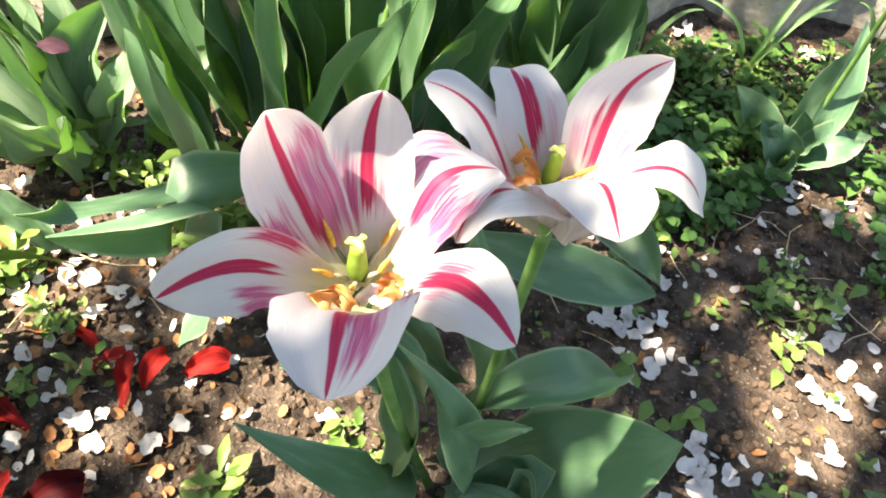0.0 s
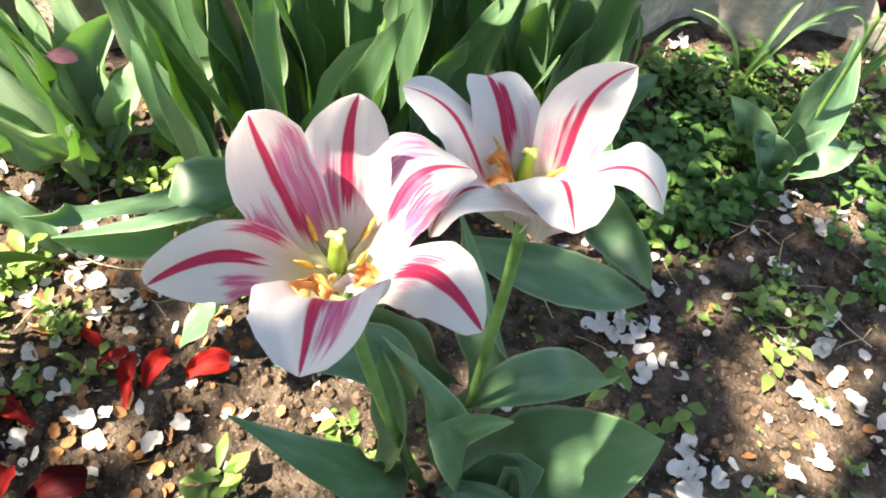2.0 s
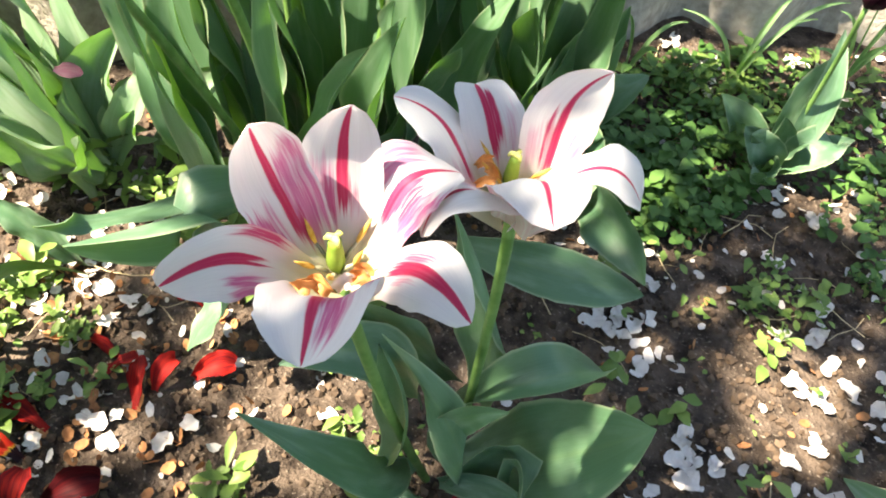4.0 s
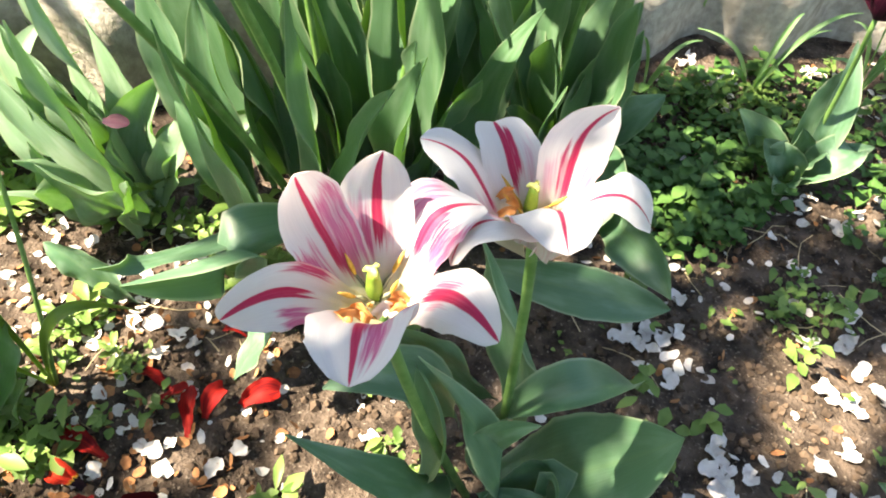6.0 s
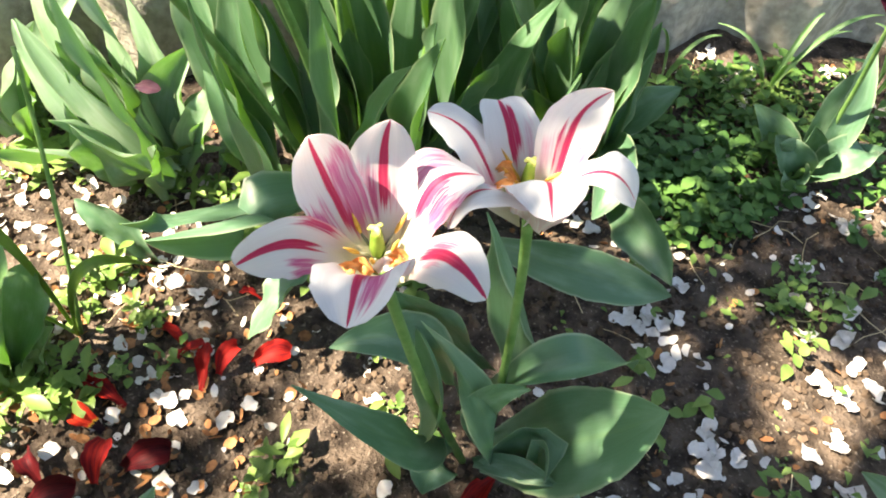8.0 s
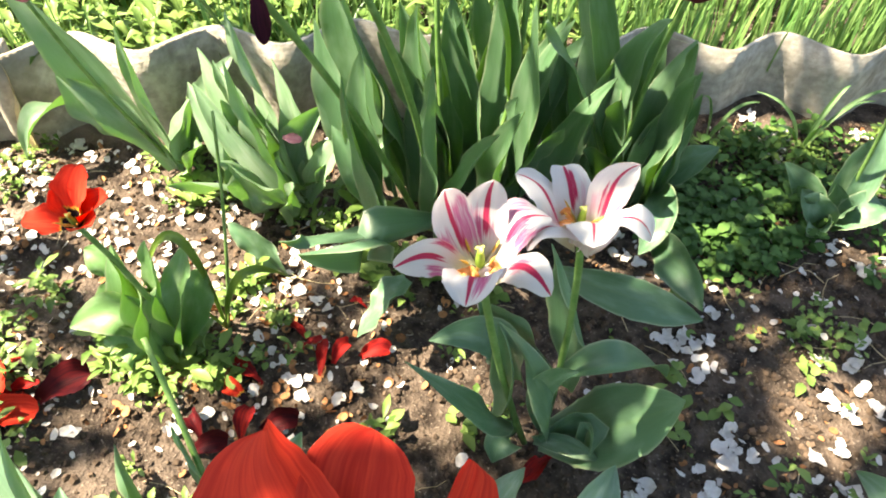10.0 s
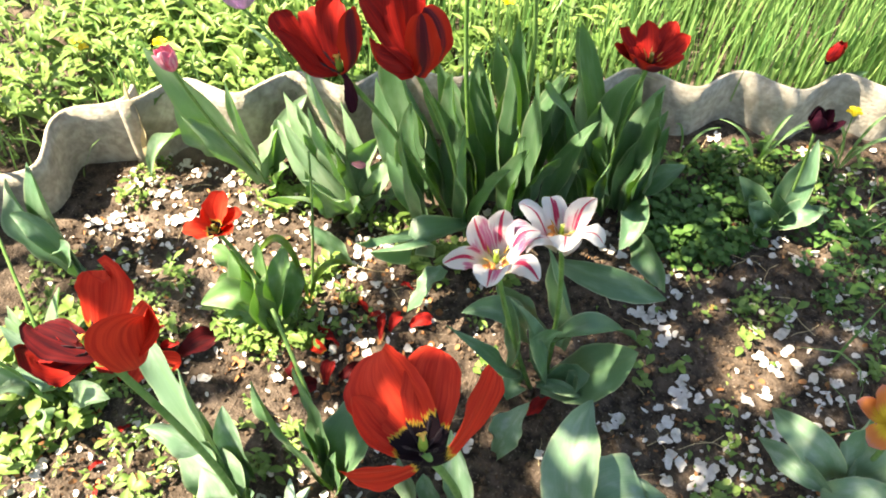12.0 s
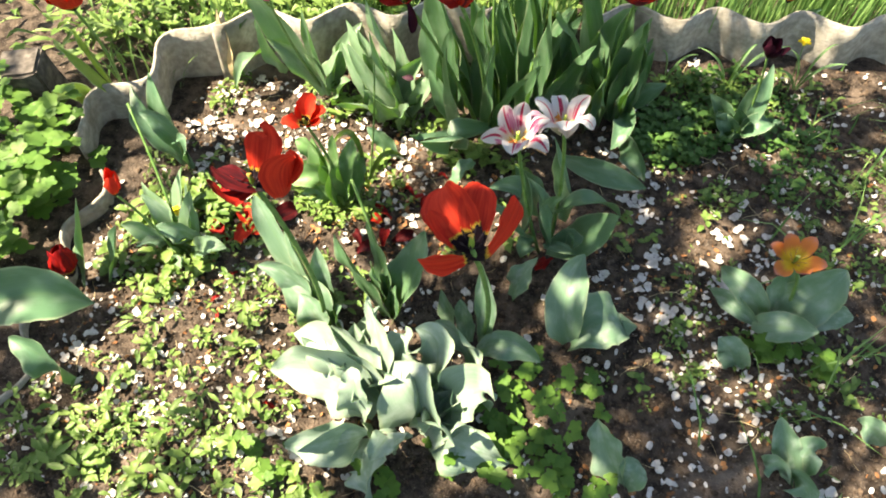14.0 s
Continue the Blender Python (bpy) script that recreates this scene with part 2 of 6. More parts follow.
DEEP_PETAL = red_petal_material("deep red petal", (0.42, 0.014, 0.010), (0.12, 0.006, 0.014), True)
CRIMSON_PETAL = red_petal_material("dark crimson petal", (0.46, 0.020, 0.014), (0.20, 0.008, 0.010), False, 0.16)
WILTED_PETAL = red_petal_material("wilted maroon petal", (0.10, 0.007, 0.009), (0.022, 0.003, 0.006), False, 0.05)
DROPPED_RED = red_petal_material("wilted scarlet petal", (0.42, 0.022, 0.016), (0.11, 0.008, 0.014), False, 0.2)
DARK_PETAL = red_petal_material("near-black maroon petal", (0.055, 0.008, 0.022), (0.02, 0.004, 0.012), False)
ORANGE_PETAL = orange_petal_material("orange petal with a yellow heart")
ORANGE_BACK = red_petal_material("mauve-orange petal back", (0.66, 0.20, 0.12), (0.45, 0.16, 0.22), False)
MAROON_BACK = rimmed_petal_material("maroon petal back with a scarlet rim")
BLUSH_PETAL = red_petal_material("blush pink petal", (0.30, 0.11, 0.15), (0.36, 0.20, 0.22), False)
LILAC_PETAL = red_petal_material("lilac petal", (0.62, 0.44, 0.66), (0.50, 0.30, 0.54), False)
PINK_PETAL = red_petal_material("pink petal", (0.62, 0.10, 0.26), (0.75, 0.50, 0.55), False)
PISTIL = plain_material("pistil", (0.15, 0.27, 0.035), (0.26, 0.38, 0.07), 0.5, 90.0, 0.1)
STIGMA = plain_material("stigma", (0.38, 0.46, 0.11), (0.54, 0.58, 0.20), 0.6, 200.0)
ANTHER = plain_material("golden anther", (0.50, 0.27, 0.05), (0.68, 0.44, 0.11), 0.8, 300.0)
RUST = plain_material("withered rust-brown anther", (0.50, 0.19, 0.055), (0.70, 0.36, 0.14), 0.8, 200.0)
FILAMENT = plain_material("filament", (0.06, 0.06, 0.07), (0.36, 0.36, 0.26), 0.5, 60.0)
BLACK_ANTHER = plain_material("black anther", (0.012, 0.008, 0.014), (0.035, 0.022, 0.03), 0.8, 300.0)
FALLEN = plain_material("fallen white blossom petal", (0.56, 0.50, 0.47), (0.82, 0.80, 0.79), 0.6, 160.0, 0.25, islands=True)
HUSK = plain_material("dry brown bud scale", (0.16, 0.065, 0.030), (0.52, 0.25, 0.11), 0.8, 160.0, 0.1, islands=True)
STRAW = plain_material("dry straw", (0.36, 0.28, 0.16), (0.55, 0.45, 0.29), 0.8, 160.0, islands=True)
CLOD = plain_material("soil clod", (0.030, 0.020, 0.014), (0.13, 0.090, 0.064), 0.95, 90.0, bump=0.8, islands=True)
GRASS = plain_material("grass blade", (0.042, 0.150, 0.036), (0.26, 0.41, 0.145), 0.4, 14.0, 0.35, islands=True)
WEED = plain_material("low weed leaf", (0.060, 0.140, 0.026), (0.235, 0.345, 0.100), 0.45, 30.0, 0.32, islands=True)
CLOVER = plain_material("clover leaf", (0.032, 0.098, 0.022), (0.105, 0.215, 0.055), 0.5, 30.0, 0.28, islands=True)
CELANDINE = plain_material("lobed celandine leaf", (0.060, 0.155, 0.028), (0.145, 0.275, 0.050), 0.5, 30.0, 0.34, islands=True)
YELLOW = plain_material("yellow flower", (0.78, 0.55, 0.02), (0.88, 0.70, 0.04), 0.6, 60.0, 0.2)
TREE_LEAF = plain_material("apple leaf", (0.045, 0.10, 0.02), (0.09, 0.16, 0.04), 0.5, 20.0, 0.15, islands=True)
BARK = plain_material("apple bark", (0.10, 0.075, 0.055), (0.20, 0.16, 0.12), 0.9, 25.0, bump=0.9)
TIMBER = plain_material("grey weathered timber", (0.05, 0.043, 0.038), (0.15, 0.13, 0.115), 0.9, 45.0, bump=0.8)
CEMENT = fibre_cement_material()

# ---- builders ----


def mesh_of(name, verts, faces, material, uvs=None, smooth=True):
    mesh = bpy.data.meshes.new(name)
    mesh.from_pydata(np.asarray(verts, float).tolist(), [], [list(map(int, f)) for f in faces])
    if uvs is not None:
        layer = mesh.uv_layers.new(name="UVMap")
        index = np.zeros(len(mesh.loops), dtype=np.int32)
        mesh.loops.foreach_get("vertex_index", index)
        layer.data.foreach_set("uv", np.asarray(uvs, np.float32)[index].ravel())
    if smooth:
        mesh.polygons.foreach_set("use_smooth", [True] * len(mesh.polygons))
    mesh.materials.append(material)
    mesh.update()
    return mesh


def thing(name, place, label, category, group=""):
    """An empty at the thing's base, to which its parts belong."""
    ob = new(name)
    ob.empty_display_size = 0.02
    ob.location = place
    return tagged(ob, label, category, group)


def part(name, mesh, parent, label=""):
    ob = new(name, mesh)
    ob.parent = parent
    return tagged(ob, label)


def unit(v):
    v = np.asarray(v, float)
    return v / (np.linalg.norm(v, axis=-1, keepdims=True) + 1e-12)


def bezier(a, ctrl, b, n):
    s = np.linspace(0, 1, n)[:, None]
    a, ctrl, b = (np.asarray(p, float) for p in (a, ctrl, b))
    return (1 - s) ** 2 * a + 2 * s * (1 - s) * ctrl + s**2 * b


def blade(path, hint, half, cup, ripple, nu, thick, rng, twist=0.0):
    """A thin curved sheet along path. hint: which way its upper face looks. Returns verts, faces, uvs."""
    n = len(path)
    tangent = unit(np.gradient(path, axis=0))
    side = unit(np.cross(tangent, np.broadcast_to(hint, path.shape)))
    if twist:
        ang = np.linspace(-0.4, 1.0, n)[:, None] * twist
        up = np.cross(side, tangent)
        side = side * np.cos(ang) + up * np.sin(ang)
    normal = np.cross(side, tangent)
    u = np.linspace(-1, 1, nu + 1)
    v = np.linspace(0, 1, n)
    phase, freq = rng.uniform(0, 6.28, 2), rng.uniform(5.0, 9.0, 2)
    wave = np.where(u[None, :] < 0, np.sin(freq[0] * v[:, None] + phase[0]), np.sin(freq[1] * v[:, None] + phase[1]))
    lift = cup * np.abs(u[None, :]) ** 1.7 * half[:, None] + ripple * wave * u[None, :] ** 2 * half[:, None]
    lift = lift + 0.40 * ripple * np.sin(freq[0] * 2.7 * v[:, None] + phase[1] + u[None, :] * 1.3) * u[None, :] ** 4 * half[:, None]
    nick = 1 + (0.014 * np.sin(40 * v[:, None] + phase[0]) + 0.012 * np.sin(67 * v[:, None] + 3 * phase[1])) * (np.abs(u[None, :]) > 0.9)
    top = path[:, None] + side[:, None] * (u[None, :] * half[:, None] * nick)[..., None] + normal[:, None] * lift[..., None]
    body = 1 - np.abs(u) ** 6
    low = top - normal[:, None] * (thick * body[None, :])[..., None]
    verts = np.concatenate([top.reshape(-1, 3), low.reshape(-1, 3)])
    uv = np.stack([np.broadcast_to((u + 1) / 2, (n, nu + 1)), np.broadcast_to(v[:, None], (n, nu + 1))], -1).reshape(-1, 2)
    i, j = np.meshgrid(np.arange(n - 1), np.arange(nu), indexing="ij")
    a = (i * (nu + 1) + j).ravel()
    quads = np.stack([a, a + 1, a + nu + 2, a + nu + 1], 1)
    return verts, np.concatenate([quads, quads[:, ::-1] + n * (nu + 1)]), np.concatenate([uv, uv])


def tube(path, radii, sides=8):
    path = np.asarray(path, float)
    n = len(path)
    radii = np.broadcast_to(radii, n)
    tangent = unit(np.gradient(path, axis=0))
    ref = np.array([0.31, 0.94, 0.13])
    one = unit(np.cross(tangent, ref))
    two = np.cross(tangent, one)
    ang = np.linspace(0, 2 * np.pi, sides, endpoint=False)
    ring = one[:, None] * np.cos(ang)[None, :, None] + two[:, None] * np.sin(ang)[None, :, None]
    verts = (path[:, None] + ring * radii[:, None, None]).reshape(-1, 3)
    faces = [[i * sides + j, i * sides + (j + 1) % sides, (i + 1) * sides + (j + 1) % sides, (i + 1) * sides + j] for i in range(n - 1) for j in range(sides)]
    faces += [list(range(sides))[::-1], [(n - 1) * sides + j for j in range(sides)]]
    return verts, faces


RNG = np.random.default_rng(7)


def leaf_mesh(base, mid, tip, width, material, origin, hint=None, cup=None, ripple=None, twist=None):
    """A tulip leaf through three places: clasping foot, broad belly, pointed tip."""
    base, mid, tip = (np.asarray(p, float) for p in (base, mid, tip))
    path = bezier(base, 2 * mid - 0.5 * (base + tip), tip, 25)
    v = np.linspace(0, 1, 25)
    half = 0.5 * width * np.where(v < 0.45, 0.38 + 0.62 * np.sin(np.clip(v / 0.45, 0, 1) * np.pi / 2) ** 1.2, np.cos(np.clip((v - 0.45) / 0.55, 0, 1) * np.pi / 2) ** 0.82)
    half = np.maximum(half, 0.0006)
    if hint is None:
        turn = RNG.uniform(-0.75, 0.75)
        hint = np.array([np.sin(turn) * 0.8 - 0.42, -0.62, 0.66])
    cup = RNG.uniform(0.20, 0.60) if cup is None else cup
    ripple = RNG.uniform(0.08, 0.34) if ripple is None else ripple
    verts, faces, uvs = blade(path - origin, hint, half, cup, ripple, 12, 0.0009, RNG, RNG.uniform(-0.3, 0.3) if twist is None else twist)
    return mesh_of("leaf", verts, faces, material, uvs)


def petal_mesh(base, ctrl, tip, width, inward, material, origin, cup=0.35, ripple=0.10, foot=0.34, back=None, count=21):
    """A tulip petal: narrow foot, broad rounded upper part."""
    path = bezier(base, ctrl, tip, count)
    v = np.linspace(0, 1, count)
    s = np.clip(v / 0.60, 0, 1)
    half = np.where(v < 0.60, foot + (1 - foot) * (3 * s**2 - 2 * s**3), np.sqrt(np.clip(1 - (np.clip(v - 0.60, 0, 1) / 0.4) ** 2, 0, 1)) ** 0.9)
    half = np.maximum(0.5 * width * half * (1 + 0.05 * np.sin(v * 17 + RNG.uniform(0, 6)) * (v > 0.5)), 0.0008)
    verts, faces, uvs = blade(path - origin, inward, half, cup, ripple, 12 if count < 30 else 18, 0.0006, RNG)
    mesh = mesh_of("petal", verts, faces, material, uvs)
    if back:
        mesh.materials.append(back)
        mesh.polygons.foreach_set("material_index", [0] * (len(faces) // 2) + [1] * (len(faces) // 2))
    return mesh

# ---- ground ----


def swell(x, y):
    """The soil's height: gentle hollows and crumbly lumps."""
    return 0.010 * noise.noise((x * 3.1, y * 3.1, 0.3)) + 0.005 * noise.noise((x * 11, y * 11, 4.0)) + 0.0048 * noise.noise((x * 41, y * 41, 8.0))


def eased(t):
    t = min(1.0, max(0.0, t))
    return t * t * (3 - 2 * t)


def fence(x):
    """How far back the bed reaches."""
    return 0.50 + 0.52 * (x + 0.79) if x < 0.04 else 0.87 + 0.32 * (x - 0.04)


def ground_height(x, y):
    """Soil level, banked up against the rear edging sheet."""
    over = y - fence(x)
    bank = 0.036 * eased((x - 0.10) / 0.15) * eased((over + 0.16) / 0.13) * (1 - eased((over - 0.04) / 0.08))
    return swell(x, y) - 0.004 + bank


def build_ground():
    near_x, near_y = np.linspace(-1.5, 1.3, 281), np.linspace(-0.75, 1.5, 226)
    far = 1.6 * 1.5 ** np.arange(0, 11)
    xs = np.concatenate([-far[::-1] - 0.2, near_x, far])
    ys = np.concatenate([-far[::-1], near_y, far + 0.3])
    verts = [(x, y, ground_height(x, y) if abs(x) < 1.6 and -0.8 < y < 1.6 else 0.0) for y in ys for x in xs]
    w = len(xs)
    faces = [(j * w + i, j * w + i + 1, (j + 1) * w + i + 1, (j + 1) * w + i) for j in range(len(ys) - 1) for i in range(w - 1)]
    ob = new("ground", mesh_of("ground", verts, faces, SOIL))
    tagged(ob, "dark crumbly garden soil of a flower bed", "ground", kind="structure")


build_ground()

# ---- corrugated edging ----


def edging_sheet(start, end, top_start, top_end, phase, label, pitch=0.205, swing=0.027):
    """A corrugated sheet set on edge in the soil: waves in plan, ragged top."""
    start, end = np.array(start), np.array(end)
    run = np.linalg.norm(end - start)
    way = (end - start) / run
    out = np.array([-way[1], way[0]])
    n = int(run / 0.008)
    s = np.linspace(0, run, n)
    line = start + s[:, None] * way + (swing * np.cos(2 * np.pi * (s - phase) / pitch))[:, None] * out
    across = unit(np.stack([-np.gradient(line[:, 1]), np.gradient(line[:, 0])], 1))
    verts, rows = [], 5
    for face in (-0.0042, 0.0042):
        for k in range(rows + 1):
            for i in range(n):
                top = top_start + (top_end - top_start) * s[i] / run + 0.0025 * noise.noise((s[i] * 25, 2.0, start[0]))
                z = -0.06 + (top + 0.06) * k / rows
                shrink = 0.75 if k == rows else 1.0
                p = line[i] + across[i] * (face * shrink + 0.0007 * noise.noise((s[i] * 60, z * 60, 1.0)))
                verts.append((p[0] - start[0], p[1] - start[1], z))
    block = (rows + 1) * n
    faces = []
    for k in range(rows):
        for i in range(n - 1):
            a = k * n + i
            faces.append((a, a + 1, a + n + 1, a + n))
            faces.append((block + a, block + a + n, block + a + n + 1, block + a + 1))
    for i in range(n - 1):
        a = rows * n + i
        faces.append((a, a + 1, block + a + 1, block + a))
    for i in (0, n - 1):
        for k in range(rows):
            a = k * n + i
            faces.append((a, a + n, block + a + n, block + a))
    ob = new("edging_sheet", mesh_of("edging_sheet", verts, faces, CEMENT))
    ob.location = (start[0], start[1], 0)
    tagged(ob, label, "edging", "corrugated edging round the bed")


edging_sheet((0.055, 0.885), (1.05, 1.20), 0.155, 0.16, 0.085, "grey corrugated fibre-cement sheet set on edge behind the bed")
edging_sheet((-0.775, 0.525), (-0.180, 0.822), 0.152, 0.154, 0.115, "grey corrugated sheet edging half hidden behind tulip leaves")
edging_sheet((-0.945, 0.165), (-0.785, 0.565), 0.078, 0.15, 0.30, "low sloping corrugated sheet edging with a pale rim", 0.2, 0.036)
edging_sheet((-0.83, 0.11), (-0.70, -0.45), 0.045, -0.005, 0.05, "grey sunken corrugated sheet edging among weeds", 0.2, 0.026)

# ---- tulips ----


def stem_part(parent, origin, points, radius=0.0038, name="stem"):
    a, m, b = (np.asarray(p, float) - origin for p in points)
    path = bezier(a, 2 * m - 0.5 * (a + b), b, 16)
    verts, faces = tube(path, np.linspace(radius * 1.15, radius * 0.92, 16), 10)
    part(name, mesh_of(name, verts, faces, STEM), parent)


def leaves_of(parent, origin, rows, material, ripple=None, cup=None):
    """rows: foot, belly, tip and width; where known also which way the leaf faces, its cup and its twist."""
    for base, mid, tip, width, *shape in rows:
        hint, bowl, twist = shape or (None, cup and cup * RNG.uniform(0.7, 1.25), None)
        part("leaf", leaf_mesh(base, mid, tip, width, material, origin, hint, bowl, 0.09 if shape else ripple, twist), parent)


def heart_parts(parent, origin, base, axis, size, anther, filament, withered=False):
    """Pistil with a three-lobed stigma, and six stamens round it."""
    base, axis = np.asarray(base, float) - origin, unit(axis)
    path = base + axis * np.linspace(0, 0.020 * size, 7)[:, None]
    verts, faces = tube(path, np.array([0.0028, 0.0036, 0.0040, 0.0038, 0.0034, 0.0030, 0.0027]) * size, 9)
    pistil = part("pistil", mesh_of("pistil", verts, faces, PISTIL), parent, "green pistil")
    one = unit(np.cross(axis, (0.3, 0.9, 0.2)))
    two = np.cross(axis, one)
    verts, faces = [], []
    for k in range(3):
        a = 2 * np.pi * k / 3 + 0.4
        r = one * np.cos(a) + two * np.sin(a)
        lobe = path[-1] + np.array([0, 0.25, 0.6, 1.0])[:, None] * r * 0.0042 * size + axis * np.array([0, 0.0016, 0.0018, 0.0])[:, None] * size
        v, f = tube(lobe, np.array([0.0016, 0.0018, 0.0015, 0.0007]) * size, 7)
        faces += [[i + len(verts) for i in q] for q in f]
        verts += v.tolist()
    part("stigma", mesh_of("stigma", verts, faces, ANTHER if anther is BLACK_ANTHER else STIGMA), pistil, "three-lobed stigma")
    for k in range(6):
        a = 2 * np.pi * k / 6 + RNG.uniform(-0.2, 0.2)
        lean = RNG.uniform(0.55, 0.95)
        r = unit(one * np.cos(a) + two * np.sin(a))
        d = unit(axis + r * lean)
        foot = base + r * 0.003 * size
        knee = foot + d * 0.013 * size
        v, f = tube(np.array([foot, 0.5 * (foot + knee) + axis * 0.001, knee]), np.array([0.0011, 0.0010, 0.0006]) * size, 6)
        stamen = part("stamen", mesh_of("stamen", v, f, filament), parent)
        e = unit(axis + r * (lean + RNG.uniform(-0.3, 0.3)))
        sp = knee + e * np.linspace(-0.001, 0.013 * size, 6)[:, None]
        v, f = tube(sp, np.array([0.0005, 0.0011, 0.0013, 0.0011, 0.0007, 0.0002]) * size, 7)
        part("anther", mesh_of("anther", v, f, RUST if withered and k in (3, 4) else anther), stamen)


def open_flower(parent, origin, base, axis, tips, materials, lift=0.62, back=None):
    """Petals from the base to given tips. tips: place, width, how far the petal bows outwards and its cup."""
    base, axis = np.asarray(base, float), unit(axis)
    for k, (tip, width, bow, cup) in enumerate(tips):
        tip = np.asarray(tip, float)
        reach = tip - base
        radial = unit(reach - axis * (reach @ axis))
        size = np.linalg.norm(reach)
        ctrl = base + axis * size * lift * (1 - bow) + radial * size * (0.18 + 0.5 * bow)
        mesh = petal_mesh(base + radial * 0.003, ctrl, tip, width, axis - radial * 0.55, materials[k % len(materials)], origin, cup, 0.20, back=back)
        part("petal", mesh, parent)


def shaped_flower(parent, origin, foot, axis, rows, fronts, back=None):
    """A flower of unlike petals. rows: two inner places and the tip of each petal's midline, its width, roll, twist,
    cup, lopsidedness, where it is broadest and its foot's share of the width. fronts: a material for each."""
    foot, axis = np.asarray(foot, float), unit(axis)
    count, across = 40, 21
    v, u = np.linspace(0, 1, count), np.linspace(-1, 1, across)
    for (one, two, tip, width, roll, twist, cup, lop, peak, narrow), front in zip(rows, fronts):
        one, two, tip = (np.asarray(p, float) for p in (one, two, tip))
        reach = tip - foot
        radial = unit(reach - axis * (reach @ axis))
        s = v[:, None]
        path = (1 - s) ** 3 * (foot + radial * 0.004) + 3 * s * (1 - s) ** 2 * one + 3 * s * s * (1 - s) * two + s**3 * tip
        tangent = unit(np.gradient(path, axis=0))
        side = np.zeros_like(path)
        way = unit(np.cross(tangent[0], axis - radial * 0.6))
        for i in range(count):
            way = unit(way - tangent[i] * (way @ tangent[i]))
            side[i] = way
        turn = (roll + twist * (v - 0.5))[:, None]
        side = side * np.cos(turn) + np.cross(side, tangent) * np.sin(turn)
        normal = np.cross(side, tangent)
        q = np.clip(v / peak, 0, 1)
        half = np.where(v < peak, narrow + (1 - narrow) * (3 * q**2 - 2 * q**3), np.sqrt(np.clip(1 - ((v - peak) / (1 - peak)) ** 2, 0, 1)) ** 0.9)
        phase = RNG.uniform(0, 6.28, 4)
        edge = 1 + 0.022 * np.sin(19 * v + phase[0]) * (v > 0.4) + 0.012 * np.sin(47 * v + phase[1]) * (v > 0.5)
        half = np.maximum(0.5 * width * half * edge, 0.0010)
        spread_u = np.where(u < 0, u * (1 - lop), u * (1 + lop))
        ripple = 0.10 * np.sin(9 * v[:, None] + phase[2] + 1.5 * u) * np.abs(u) ** 2.5 + 0.035 * np.sin(23 * v[:, None] + phase[3]) * u**4 + 0.035 * np.cos(7.0 * u + phase[0])
        lift = (cup * np.abs(u) ** 1.7 + ripple) * half[:, None]
        top = path[:, None] + side[:, None] * (spread_u * half[:, None])[..., None] + normal[:, None] * lift[..., None] - origin
        low = top - normal[:, None] * (0.0006 * (1 - np.abs(u) ** 6))[None, :, None]
        uv = np.stack([np.broadcast_to((u + 1) / 2, (count, across)), np.broadcast_to(s, (count, across))], -1).reshape(-1, 2)
        i, j = np.meshgrid(np.arange(count - 1), np.arange(across - 1), indexing="ij")
        a = (i * across + j).ravel()
        quads = np.stack([a, a + 1, a + across + 1, a + across], 1)
        mesh = mesh_of("petal", np.concatenate([top.reshape(-1, 3), low.reshape(-1, 3)]), np.concatenate([quads, quads[:, ::-1] + count * across]), front, np.concatenate([uv, uv]))
        if back:
            mesh.materials.append(back)
            mesh.polygons.foreach_set("material_index", [0] * len(quads) + [1] * len(quads))
        part("petal", mesh, parent)


def cup_flower(parent, origin, base, axis, length, width, opening, materials, count=6, spin=0.0, uneven=0.12, cup=0.45, back=None):
    """A tulip whose petals open alike: opening is the lean of the tips from the axis, in degrees."""
    base, axis = np.asarray(base, float), unit(axis)
    one = unit(np.cross(axis, (0.2, 0.95, 0.1)))
    two = np.cross(axis, one)
    for k in range(count):
        a = spin + 2 * np.pi * k / count + RNG.uniform(-uneven, uneven)
        outer = k % 2
        lean = radians(opening * (1.0 + 0.18 * outer) + RNG.uniform(-1, 1) * uneven * 60)
        r = one * np.cos(a) + two * np.sin(a)
        size = length * (1 + RNG.uniform(-0.08, 0.08))
        tip = base + size * (axis * np.cos(lean) + r * np.sin(lean))
        belly = min(lean + radians(34), radians(80))
        ctrl = base + 0.52 * size * (axis * np.cos(belly) + r * np.sin(belly))
        mesh = petal_mesh(base + r * 0.003, ctrl, tip, width * (1 + RNG.uniform(-0.1, 0.1)), axis * 0.4 - r, materials[k % len(materials)], origin, cup, 0.16, back=back)
        part("petal", mesh, parent)


